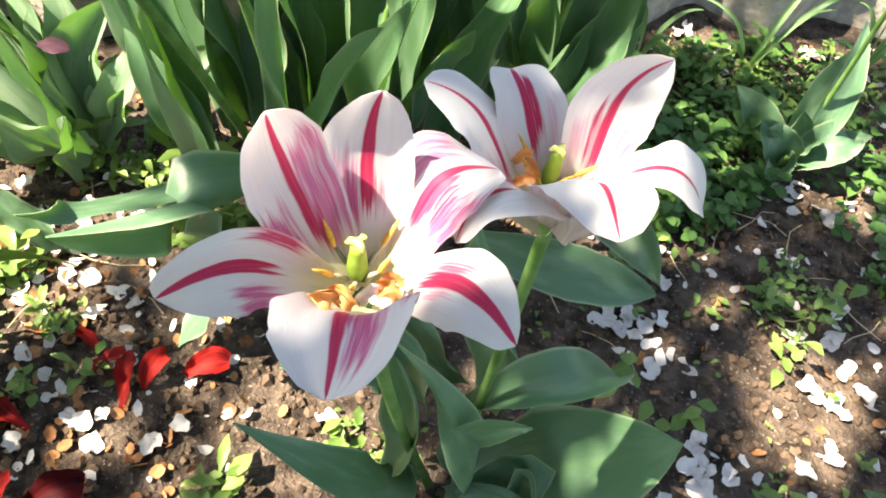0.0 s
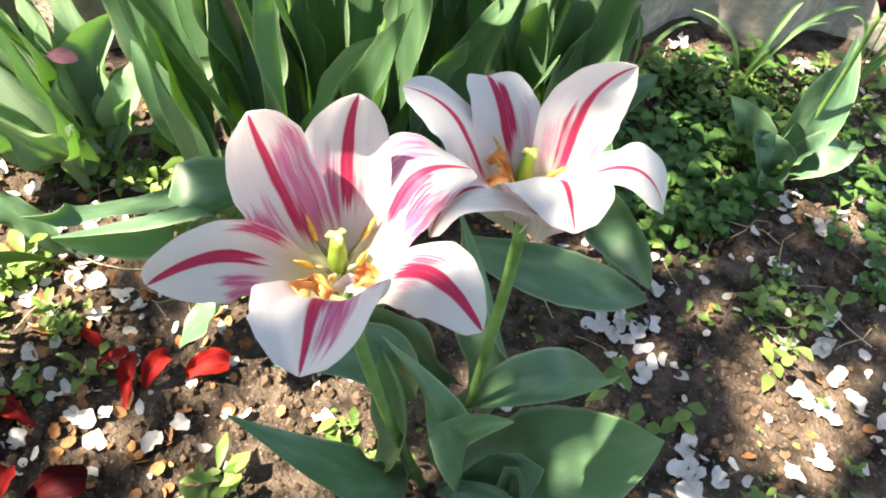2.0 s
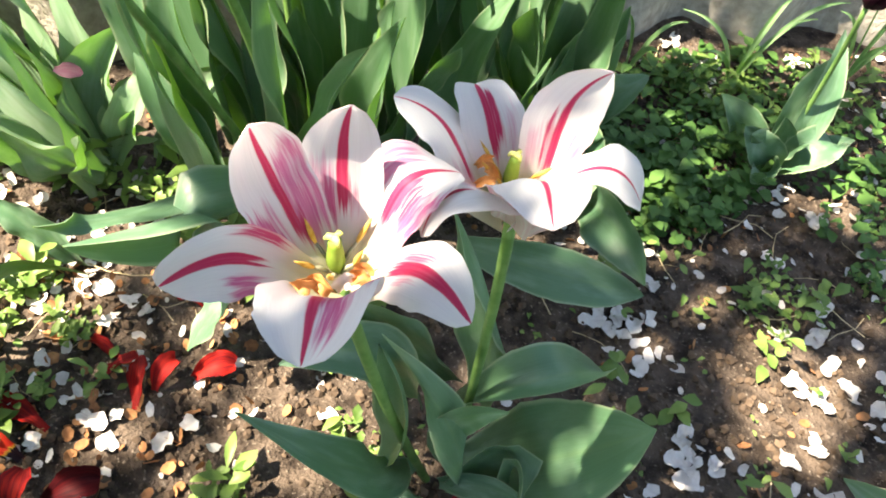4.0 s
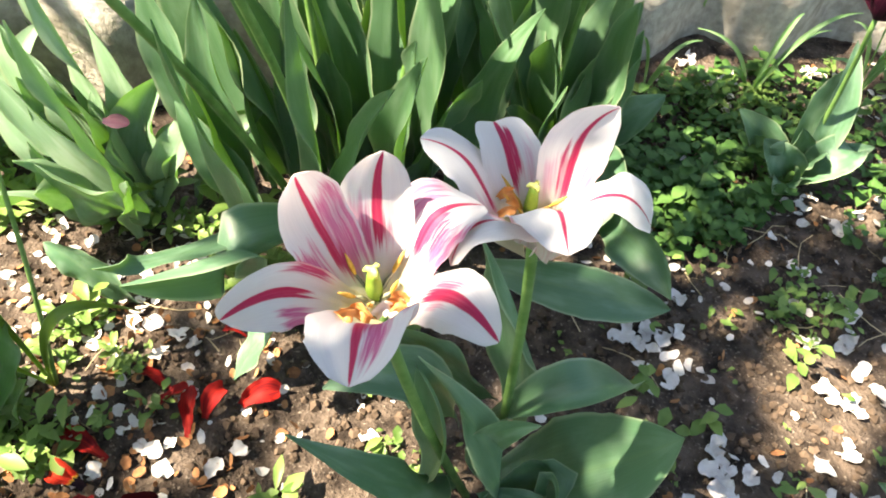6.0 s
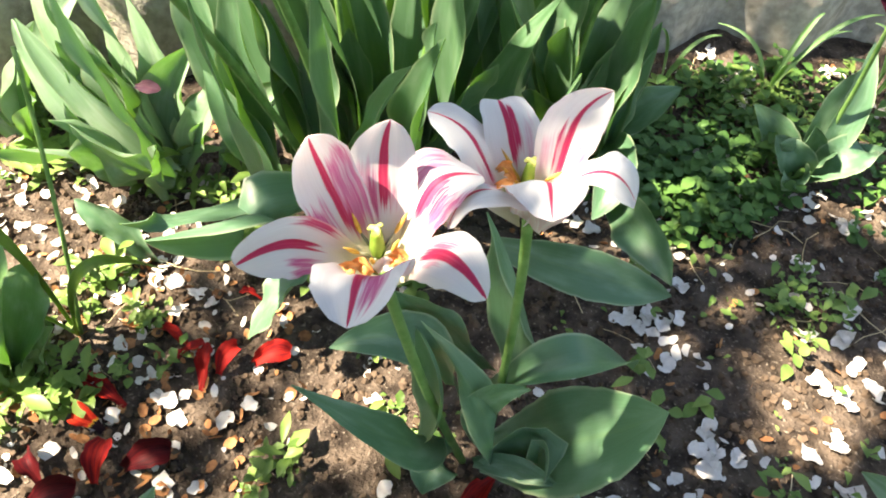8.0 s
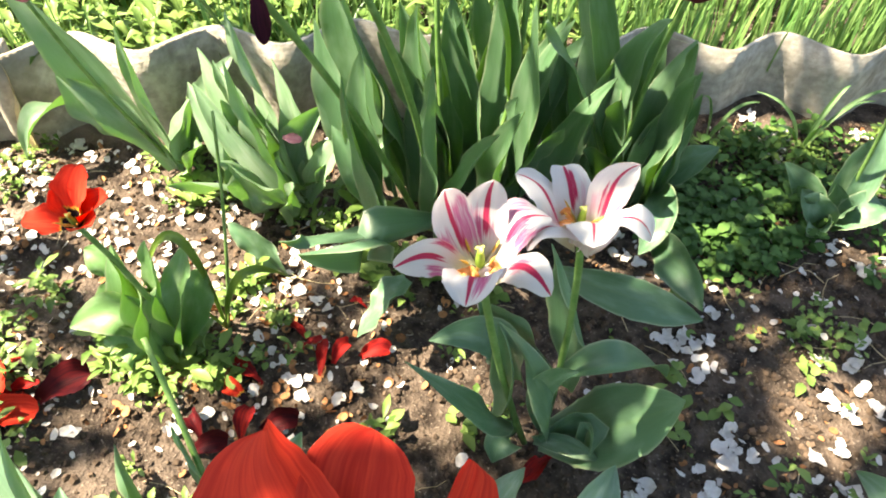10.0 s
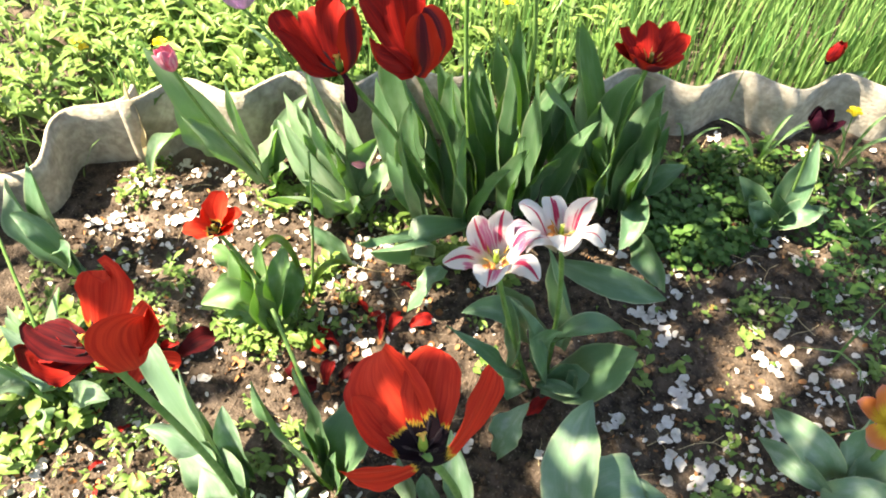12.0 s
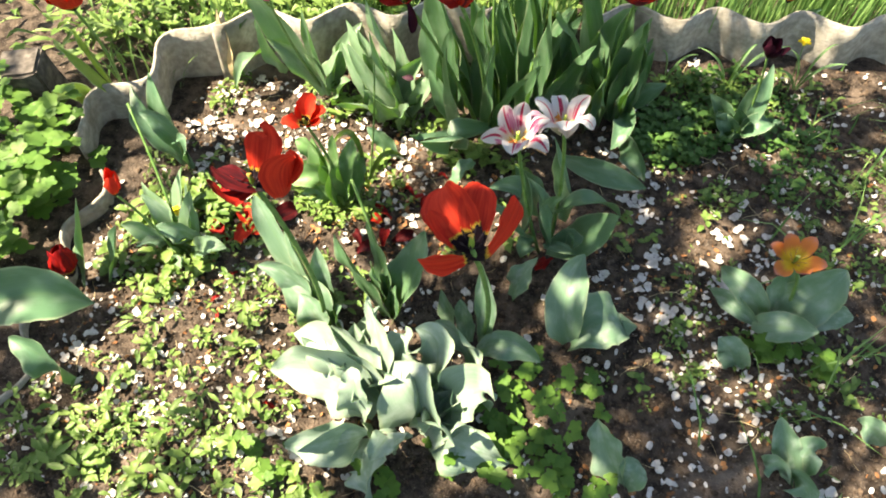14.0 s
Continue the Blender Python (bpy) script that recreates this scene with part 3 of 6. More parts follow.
# the plant with two white flowers striped in crimson
MAIN_LEAVES = [
    ((0.115, 0.272, 0.020), (0.185, 0.269, 0.095), (0.229, 0.256, 0.199), 0.089, (-0.316, -0.264, 0.775), 0.09, -0.16),
    ((0.103, 0.304, 0.067), (0.169, 0.298, 0.166), (0.239, 0.380, 0.050), 0.044, (-0.242, 0.043, 0.638), 0.68, -0.27),
    ((0.060, 0.246, 0.058), (0.072, 0.245, 0.156), (0.050, 0.231, 0.271), 0.038, (-0.230, -0.122, 0.760), 0.74, -1.09),
    ((0.070, 0.262, 0.056), (0.055, 0.207, 0.151), (-0.022, 0.197, 0.221), 0.040, (0.019, -0.156, 0.749), 0.06, -0.80),
    ((0.123, 0.257, 0.048), (0.102, 0.227, 0.193), (0.047, 0.265, 0.224), 0.027, (0.082, -0.229, 0.739), -0.60, 1.76),
    ((0.117, 0.272, 0.036), (0.101, 0.235, 0.180), (0.127, 0.217, 0.253), 0.026, (0.078, -0.588, 0.730), 0.24, 0.06),
    ((0.13, 0.319, 0.06), (0.118, 0.355, 0.14), (0.074, 0.354, 0.25), 0.063),
    ((0.079, 0.310, 0.061), (0.042, 0.290, 0.156), (-0.019, 0.260, 0.166), 0.045, (-0.392, -0.378, 0.740), 0.52, 0.38),
    ((0.105, 0.325, 0.08), (0.058, 0.314, 0.15), (0.019, 0.301, 0.2), 0.046),
    ((0.114, 0.246, 0.062), (0.154, 0.267, 0.089), (0.165, 0.228, 0.095), 0.045, (0.270, -0.668, 0.219), 0.41, 0.55),
    ((0.109, 0.25, 0.05), (0.143, 0.246, 0.07), (0.18, 0.239, 0.07), 0.022),
    ((0.088, 0.257, 0.04), (0.077, 0.235, 0.06), (0.073, 0.215, 0.04), 0.039),
]
MAIN_ROOT = np.array((0.115, 0.275, 0.0))
main = thing("tulip", MAIN_ROOT, "tulip plant with two open white flowers striped crimson, in dark soil", "tulip")
leaves_of(main, MAIN_ROOT, MAIN_LEAVES, LEAF)
A_FOOT, B_FOOT = (0.037, 0.190, 0.378), (0.099, 0.2455, 0.378)
stem_part(main, MAIN_ROOT, ((0.100, 0.270, 0.0), (0.062, 0.232, 0.19), A_FOOT), 0.0034)
stem_part(main, MAIN_ROOT, ((0.118, 0.285, 0.0), (0.112, 0.285, 0.20), B_FOOT), 0.0034)
A_PETALS = [
    ((0.0052, 0.1830, 0.3962), (0.0031, 0.1687, 0.4202), (-0.0176, 0.1559, 0.4045), 0.027, 0.784, 0.444, 0.385, -0.023, 0.603, 0.500),
    ((0.0204, 0.1969, 0.3929), (0.0001, 0.2109, 0.4135), (0.0040, 0.1935, 0.4503), 0.033, 0.291, 0.078, 0.169, -0.051, 0.592, 0.499),
    ((0.0368, 0.2078, 0.3944), (0.0236, 0.2255, 0.4124), (0.0309, 0.2206, 0.4435), 0.032, -0.115, -0.105, 0.070, -0.037, 0.582, 0.500),
    ((0.0526, 0.2185, 0.4003), (0.0449, 0.2140, 0.4269), (0.0727, 0.2325, 0.4109), 0.037, 0.064, 0.617, 0.080, -0.026, 0.620, 0.589),
    ((0.0577, 0.1923, 0.4003), (0.0676, 0.1801, 0.4243), (0.0881, 0.1697, 0.4031), 0.029, -0.049, 0.546, -0.188, -0.012, 0.517, 0.537),
    ((0.0326, 0.1610, 0.4030), (0.0370, 0.1613, 0.4287), (0.0388, 0.1317, 0.4172), 0.043, -0.287, -0.619, 0.193, -0.080, 0.566, 0.427),
]
A_MARKS = [
    ((0.38, 0.165, 0.80), [(0.85, 0.16, 0.30, 0.60, 0.9, 0.7), (-0.75, 0.28, 0.34, 0.60, 0.8, 0.10)]),
    ((0.36, 0.115, 0.70), [(-0.80, 0.40, 0.20, 0.54, 0.9, 0.10), (0.50, 0.36, 0.28, 0.82, 0.75, 0.10), (0.10, 0.16, 0.28, 0.46, 0.9, 0.75)]),
    ((0.40, 0.150, 0.75), [(-0.33, 0.08, 0.42, 0.60, 0.95, 0.9), (-0.55, 0.32, 0.34, 0.68, 0.45, 0.0), (0.26, 0.08, 0.42, 0.54, 0.6, 0.5)]),
    ((0.30, 0.115, 0.60), [(-0.70, 0.34, 0.34, 0.84, 0.7, 0.05), (0.30, 0.26, 0.34, 0.74, 0.85, 0.60), (0.80, 0.26, 0.28, 0.76, 0.8, 0.05)]),
    ((0.32, 0.185, 0.80), [(-0.35, 0.13, 0.34, 0.62, 0.75, 0.35), (-0.80, 0.18, 0.20, 0.40, 0.5, 0.0), (0.32, 0.13, 0.34, 0.50, 0.5, 0.2)]),
    ((0.38, 0.105, 0.70), [(-0.33, 0.17, 0.50, 0.92, 0.85, 0.15), (-0.85, 0.12, 0.40, 0.66, 0.75, 0.10), (-0.12, 0.12, 0.45, 0.66, 0.8, 0.4)]),
]
shaped_flower(main, MAIN_ROOT, A_FOOT, (-0.02, -0.03, 1.0), A_PETALS, [striped_petal_material(rib, marks) for rib, marks in A_MARKS], PETAL_BACK)
heart_parts(main, MAIN_ROOT, (0.0335, 0.1955, 0.381), (-0.04, -0.03, 1.0), 0.95, ANTHER, FILAMENT)
for k, (x, y, turn) in enumerate(((0.0265, 0.1735, 0.3), (0.0335, 0.1760, 2.6), (0.0455, 0.1840, 1.4), (0.0405, 0.1785, 0.9), (0.0295, 0.1750, 3.6), (0.0470, 0.1820, 2.4))):
    at = np.array((x, y, 0.397))
    d = np.array((math.cos(turn), 0.5 * math.sin(turn), 0.30 + 0.25 * (k == 3)))
    curl = petal_mesh(at - d * 0.0042, at + np.array((0.0, -0.002, 0.006)), at + d * 0.0042, 0.0060, np.array((0.0, -1.0, 0.6)), PLAIN_WHITE if k == 3 else RUST, MAIN_ROOT, 0.9, 0.6, 0.6)
    part("withered_stamen", curl, main, "crumpled withered stamen")
B_PETALS = [
    ((0.0698, 0.2411, 0.3927), (0.0733, 0.2627, 0.4160), (0.0397, 0.2593, 0.4186), 0.038, 0.079, -0.058, -0.047, -0.054, 0.595, 0.500),
    ((0.0878, 0.2621, 0.3928), (0.0770, 0.2802, 0.4129), (0.0704, 0.2953, 0.4048), 0.031, 0.050, 0.019, 0.292, -0.012, 0.608, 0.500),
    ((0.1174, 0.2613, 0.3979), (0.0998, 0.2795, 0.4173), (0.1239, 0.2762, 0.4403), 0.030, -0.343, -0.770, 0.624, 0.040, 0.599, 0.501),
    ((0.1086, 0.2401, 0.4149), (0.1285, 0.2412, 0.4406), (0.1450, 0.2359, 0.4125), 0.036, -0.068, -0.121, 0.156, 0.157, 0.594, 0.481),
    ((0.1032, 0.2283, 0.4038), (0.0988, 0.2320, 0.4419), (0.1063, 0.1863, 0.4419), 0.038, 0.068, -0.799, -0.115, 0.009, 0.511, 0.541),
    ((0.0951, 0.2268, 0.4122), (0.0648, 0.2256, 0.4244), (0.0636, 0.2046, 0.4010), 0.045, -0.098, -0.445, -0.069, -0.006, 0.585, 0.554),
]
B_MARKS = [
    ((0.30, 0.085, 0.45), [(-0.10, 0.30, 0.20, 0.40, 0.4, 0.0)]),
    ((0.36, 0.105, 0.95), [(0.20, 0.06, 0.38, 0.86, 0.95, 0.95), (0.62, 0.07, 0.40, 0.70, 0.4, 0.0)]),
    ((0.28, 0.110, 0.50), [(-0.20, 0.13, 0.30, 0.64, 0.85, 0.8), (0.75, 0.24, 0.38, 0.64, 0.7, 0.05), (-0.60, 0.14, 0.30, 0.52, 0.4, 0.0)]),
    ((0.40, 0.085, 0.65), [(0.40, 0.30, 0.15, 0.34, 0.4, 0.0)]),
    ((0.44, 0.080, 0.65), []),
    ((0.36, 0.130, 0.80), [(0.60, 0.20, 0.20, 0.50, 0.5, 0.1)]),
]
shaped_flower(main, MAIN_ROOT, B_FOOT, (0.0, 0.10, 1.0), B_PETALS, [striped_petal_material(rib, marks) for rib, marks in B_MARKS], PETAL_BACK)
heart_parts(main, MAIN_ROOT, (0.0945, 0.2560, 0.385), (0.0, 0.1, 1.0), 0.85, ANTHER, ANTHER)
for k, (x, y, turn) in enumerate(((0.0815, 0.2555, 0.8), (0.0855, 0.2510, 2.4), (0.0840, 0.2440, 0.2))):
    at = np.array((x, y, 0.397))
    d = np.array((math.cos(turn), 0.5 * math.sin(turn), 0.45))
    part("withered_stamen", petal_mesh(at - d * 0.004, at + np.array((0.0, -0.0015, 0.004)), at + d * 0.004, 0.0045, np.array((0.0, -1.0, 0.6)), RUST, MAIN_ROOT, 0.9, 0.6, 0.6), main, "crumpled withered stamen")


def plant(root, label, rows, material, group="tulips in the bed", ripple=None, cup=None):
    root = np.array(root)
    ob = thing("tulip", root, label, "tulip", group)
    leaves_of(ob, root, rows, material, ripple, cup)
    return ob, root


def more_leaves(parent, root, count, radius, tall, lean, width, material, seed, cup=None):
    """Further upright leaves that fill a clump."""
    rng = np.random.default_rng(seed)
    for _ in range(count):
        a, r = rng.uniform(0, 2 * np.pi), rng.uniform(0.2, 1.0)
        foot = root + np.array([radius[0] * r * np.cos(a), radius[1] * r * np.sin(a), 0.0])
        high = tall * rng.uniform(0.55, 1.0)
        out = np.array([np.cos(a), np.sin(a), 0.0]) * lean * rng.uniform(0.3, 1.0) * high + rng.normal(0, 0.02, 3) * (1, 1, 0)
        tip = foot + out + (0, 0, high)
        mid = foot + 0.38 * out + (0, 0, 0.56 * high)
        turn = rng.uniform(-1.25, 1.25)
        part("leaf", leaf_mesh(foot, mid, tip, width * rng.uniform(0.7, 1.15), material, np.array(parent.location), np.array([np.sin(turn) - 0.35, -np.cos(turn), 0.6]), cup, rng.uniform(0.18, 0.42)), parent)


# the large open scarlet tulip in front
REDONE_LEAVES = [
    ((0.064, 0.003, 0.04), (0.053, 0.033, 0.11), (0.028, 0.066, 0.2), 0.043),
    ((0.061, -0.007, 0.03), (0.109, 0.003, 0.07), (0.173, 0.01, 0.03), 0.054),
    ((0.009, 0, 0.02), (-0.011, 0.027, 0.06), (-0.039, 0.052, 0.1), 0.044),
    ((0.035, 0.004, 0.03), (0.017, 0.025, 0.08), (0.004, 0.033, 0.12), 0.039),
]
one, root = plant((0.050, 0.030, 0.0), "tall tulip with a wide open scarlet flower and black heart", REDONE_LEAVES, LEAF_BLUE)
stem_part(one, root, ((0.050, 0.030, 0.0), (0.066, -0.02, 0.22), (0.042, -0.073, 0.438)), 0.0042)
shaped_flower(one, root, (0.042, -0.073, 0.438), (-0.10, -0.12, 1.0), [
    ((0.0256, -0.0500, 0.4574), (-0.0190, -0.0458, 0.4790), (-0.0228, -0.0083, 0.4716), 0.070, 0.247, 0.655, 0.329, -0.022, 0.570, 0.550),
    ((0.0381, -0.0474, 0.4529), (0.0267, -0.0264, 0.4928), (0.0296, 0.0023, 0.4860), 0.052, -0.287, -0.053, 0.131, 0.012, 0.606, 0.550),
    ((0.0084, -0.0853, 0.4417), (-0.0139, -0.0782, 0.4701), (-0.0258, -0.0653, 0.4835), 0.041, -0.443, -0.023, 0.377, 0.024, 0.601, 0.550),
    ((0.0687, -0.0686, 0.4000), (0.0796, -0.0050, 0.4718), (0.0761, 0.0094, 0.4706), 0.051, 0.226, 0.259, 0.068, 0.144, 0.607, 0.550),
    ((0.0479, -0.0808, 0.4230), (-0.0056, -0.1142, 0.4302), (-0.0220, -0.1069, 0.4221), 0.049, -0.043, -0.141, 0.100, -0.087, 0.597, 0.550),
], [RED_PETAL] * 5)
heart_parts(one, root, (0.040, -0.071, 0.440), (-0.05, 0.05, 1.0), 1.15, BLACK_ANTHER, BLACK_ANTHER)

# the scarlet tulip whose petals fall apart
REDTWO_LEAVES = [
    ((-0.24, -0.038, 0.02), (-0.289, -0.006, 0.12), (-0.338, 0.034, 0.19), 0.053),
    ((-0.238, -0.05, 0.02), (-0.293, -0.027, 0.1), (-0.369, -0.03, 0.12), 0.058),
    ((-0.234, -0.013, 0.02), (-0.246, -0.01, 0.12), (-0.261, 0.01, 0.18), 0.042),
    ((-0.199, -0.066, 0.01), (-0.245, -0.041, 0.07), (-0.327, -0.033, 0.09), 0.096),
    ((-0.242, -0.035, 0.02), (-0.355, 0.028, 0.14), (-0.408, 0.064, 0.2), 0.048),
    ((-0.229, -0.064, 0.01), (-0.236, -0.07, 0.08), (-0.278, -0.047, 0.1), 0.063),
]
two, root = plant((-0.235, -0.055, 0.0), "tulip with a scarlet flower falling apart, petals sprawling", REDTWO_LEAVES, LEAF_BLUE)
more_leaves(two, root, 5, (0.03, 0.02), 0.15, 0.6, 0.034, LEAF_BLUE, 8)
stem_part(two, root, ((-0.235, -0.055, 0.0), (-0.225, -0.070, 0.22), (-0.281, -0.083, 0.448)), 0.0042)
shaped_flower(two, root, (-0.281, -0.083, 0.448), (0.02, 0.10, 1.0), [
    ((-0.2768, -0.0651, 0.4517), (-0.2775, -0.0287, 0.5146), (-0.2804, -0.0326, 0.5076), 0.053, -0.244, 0.279, 0.182, 0.037, 0.573, 0.269),
    ((-0.1963, -0.0782, 0.4060), (-0.2440, -0.0935, 0.5113), (-0.2105, -0.0713, 0.5208), 0.061, 0.128, 0.128, 0.430, 0.050, 0.718, 0.005),
    ((-0.2537, -0.0779, 0.4482), (-0.2105, -0.0528, 0.4970), (-0.2172, -0.0569, 0.5113), 0.046, -0.526, -0.216, 0.115, 0.036, 0.609, 0.400),
    ((-0.2777, -0.0902, 0.4477), (-0.3351, -0.0934, 0.4707), (-0.3325, -0.0903, 0.4686), 0.047, -0.047, -0.623, 0.065, 0.003, 0.560, 0.548),
    ((-0.3108, -0.1028, 0.4270), (-0.3186, -0.1204, 0.4658), (-0.3156, -0.1094, 0.4482), 0.053, 0.561, -0.699, 0.460, -0.096, 0.532, 0.447),
], [RED_PETAL, RED_PETAL, RED_PETAL, WILTED_PETAL, DROPPED_RED])
heart_parts(two, root, (-0.281, -0.083, 0.450), (-0.1, -0.1, 1.0), 1.0, BLACK_ANTHER, BLACK_ANTHER)

# the small curled scarlet tulip
REDTHREE_LEAVES = [
    ((-0.334, 0.236, 0.01), (-0.36, 0.251, 0.09), (-0.405, 0.279, 0.14), 0.045),
    ((-0.329, 0.238, 0.01), (-0.316, 0.257, 0.1), (-0.322, 0.304, 0.15), 0.038),
    ((-0.332, 0.233, 0.01), (-0.379, 0.245, 0.06), (-0.437, 0.247, 0.05), 0.051),
    ((-0.326, 0.239, 0.01), (-0.313, 0.274, 0.08), (-0.311, 0.303, 0.11), 0.04),
    ((-0.336, 0.229, 0.01), (-0.366, 0.223, 0.04), (-0.409, 0.216, 0.03), 0.033),
]
three, root = plant((-0.335, 0.245, 0.0), "short tulip with a curled fading scarlet flower", [(a, m, b, 1.35 * w) for a, m, b, w in REDTHREE_LEAVES], LEAF_SUNLIT, ripple=0.4, cup=0.6)
leaves_of(three, root, [((-0.336, 0.250, 0.01), (-0.376, 0.238, 0.075), (-0.440, 0.208, 0.055), 0.058), ((-0.334, 0.252, 0.01), (-0.383, 0.262, 0.105), (-0.440, 0.272, 0.125), 0.060), ((-0.330, 0.25, 0.01), (-0.340, 0.262, 0.10), (-0.356, 0.280, 0.165), 0.045)], LEAF_SUNLIT, 0.4, 0.6)
more_leaves(three, root, 2, (0.03, 0.02), 0.11, 0.7, 0.032, LEAF_SUNLIT, 6)
stem_part(three, root, ((-0.335, 0.245, 0.0), (-0.345, 0.245, 0.11), (-0.380, 0.230, 0.232)), 0.0032)
open_flower(three, root, (-0.380, 0.230, 0.232), (0.0, -0.15, 1.0), [
    ((-0.376, 0.262, 0.288), 0.036, 0.15, 0.60),
    ((-0.342, 0.246, 0.272), 0.030, 0.30, 0.60),
    ((-0.343, 0.216, 0.262), 0.030, 0.45, 0.55),
    ((-0.398, 0.242, 0.272), 0.028, 0.35, 0.60),
    ((-0.418, 0.205, 0.248), 0.032, 0.60, 0.45),
], [RED_PETAL])
heart_parts(three, root, (-0.380, 0.230, 0.234), (-0.1, -0.2, 1.0), 0.8, ANTHER, ANTHER)

# the dense clump at the back with tall deep red flowers
BACKA_LEAVES = [
    ((-0.044, 0.670, 0.02), (-0.070, 0.701, 0.17), (-0.106, 0.702, 0.32), 0.060),
    ((-0.168, 0.523, 0.02), (-0.224, 0.545, 0.16), (-0.265, 0.558, 0.30), 0.066),
    ((-0.160, 0.518, 0.02), (-0.200, 0.521, 0.10), (-0.244, 0.538, 0.16), 0.043),
    ((-0.182, 0.536, 0.03), (-0.200, 0.538, 0.17), (-0.191, 0.520, 0.30), 0.048),
    ((-0.170, 0.580, 0.02), (-0.222, 0.600, 0.22), (-0.262, 0.600, 0.36), 0.092),
    ((-0.150, 0.480, 0.02), (-0.166, 0.450, 0.18), (-0.158, 0.392, 0.36), 0.040),
    ((-0.092, 0.525, 0.02), (-0.085, 0.480, 0.20), (-0.069, 0.400, 0.39), 0.060),
    ((-0.030, 0.565, 0.02), (-0.018, 0.535, 0.16), (0.010, 0.473, 0.306), 0.052),
    ((-0.085, 0.510, 0.04), (-0.048, 0.455, 0.20), (0.000, 0.400, 0.33), 0.036),
    ((0.004, 0.610, 0.02), (0.000, 0.600, 0.20), (-0.006, 0.551, 0.384), 0.066),
    ((-0.130, 0.575, 0.02), (-0.140, 0.585, 0.19), (-0.130, 0.534, 0.361), 0.070),
    ((-0.060, 0.620, 0.02), (-0.045, 0.640, 0.22), (-0.060, 0.640, 0.400), 0.056),
    ((-0.075, 0.620, 0.02), (-0.092, 0.632, 0.15), (-0.120, 0.612, 0.320), 0.064),
    ((-0.050, 0.640, 0.02), (-0.066, 0.662, 0.14), (-0.062, 0.672, 0.290), 0.052),
]
BACKB_LEAVES = [
    ((0.111, 0.721, 0.02), (0.058, 0.804, 0.15), (0.007, 0.843, 0.28), 0.065),
    ((0.16, 0.722, 0.01), (0.169, 0.775, 0.1), (0.179, 0.788, 0.21), 0.071),
    ((0.137, 0.715, 0.01), (0.131, 0.774, 0.12), (0.139, 0.79, 0.25), 0.061),
    ((0.141, 0.697, 0.020), (0.048, 0.630, 0.249), (0.002, 0.580, 0.345), 0.050),
    ((0.115, 0.697, 0.020), (0.108, 0.700, 0.212), (0.138, 0.690, 0.318), 0.058),
    ((-0.060, 0.694, 0.020), (-0.043, 0.650, 0.244), (-0.089, 0.640, 0.368), 0.058),
    ((0.109, 0.720, 0.093), (0.060, 0.720, 0.268), (0.026, 0.700, 0.381), 0.036),
    ((0.172, 0.735, 0.02), (0.183, 0.730, 0.169), (0.178, 0.715, 0.279), 0.056),
    ((0.171, 0.715, 0.02), (0.215, 0.718, 0.08), (0.257, 0.744, 0.11), 0.046),
    ((0.104, 0.668, 0.02), (0.085, 0.701, 0.14), (0.093, 0.718, 0.24), 0.05),
]
DROOP_LEAVES = [
    ((0.187, 0.699, 0.05), (0.195, 0.599, 0.09), (0.18, 0.548, 0.06), 0.048),
    ((0.196, 0.592, 0.05), (0.231, 0.533, 0.08), (0.267, 0.474, 0.07), 0.053),
    ((0.087, 0.482, 0.06), (0.187, 0.465, 0.07), (0.276, 0.485, 0.04), 0.052),
    ((-0.080, 0.493, 0.081), (-0.128, 0.373, 0.156), (-0.168, 0.284, 0.213), 0.059, (-0.301, -0.723, 0.454), 0.75, 0.49),
    ((-0.122, 0.455, 0.107), (-0.163, 0.363, 0.157), (-0.196, 0.297, 0.208), 0.029, (-0.328, -0.676, 0.552), 0.07, -0.38),
    ((-0.088, 0.398, 0.070), (-0.108, 0.364, 0.056), (-0.130, 0.328, 0.020), 0.047),
    ((-0.265, 0.403, 0), (-0.3, 0.4, 0.05), (-0.341, 0.408, 0.07), 0.043),
]
back, root = plant((-0.085, 0.570, 0.0), "dense clump of tall green tulip leaves with deep red flowers", BACKA_LEAVES, LEAF_PALE, ripple=0.26)
leaves_of(back, root, DROOP_LEAVES, LEAF)
more_leaves(back, root + (0.02, 0.06, 0.0), 18, (0.11, 0.05), 0.33, 0.35, 0.052, LEAF_PALE, 3)
T_FOOT, U_FOOT = (-0.2250, 0.3600, 0.4610), (-0.1400, 0.4100, 0.4450)
stem_part(back, root, ((-0.115, 0.545, 0.0), (-0.172, 0.460, 0.25), T_FOOT), 0.0040)
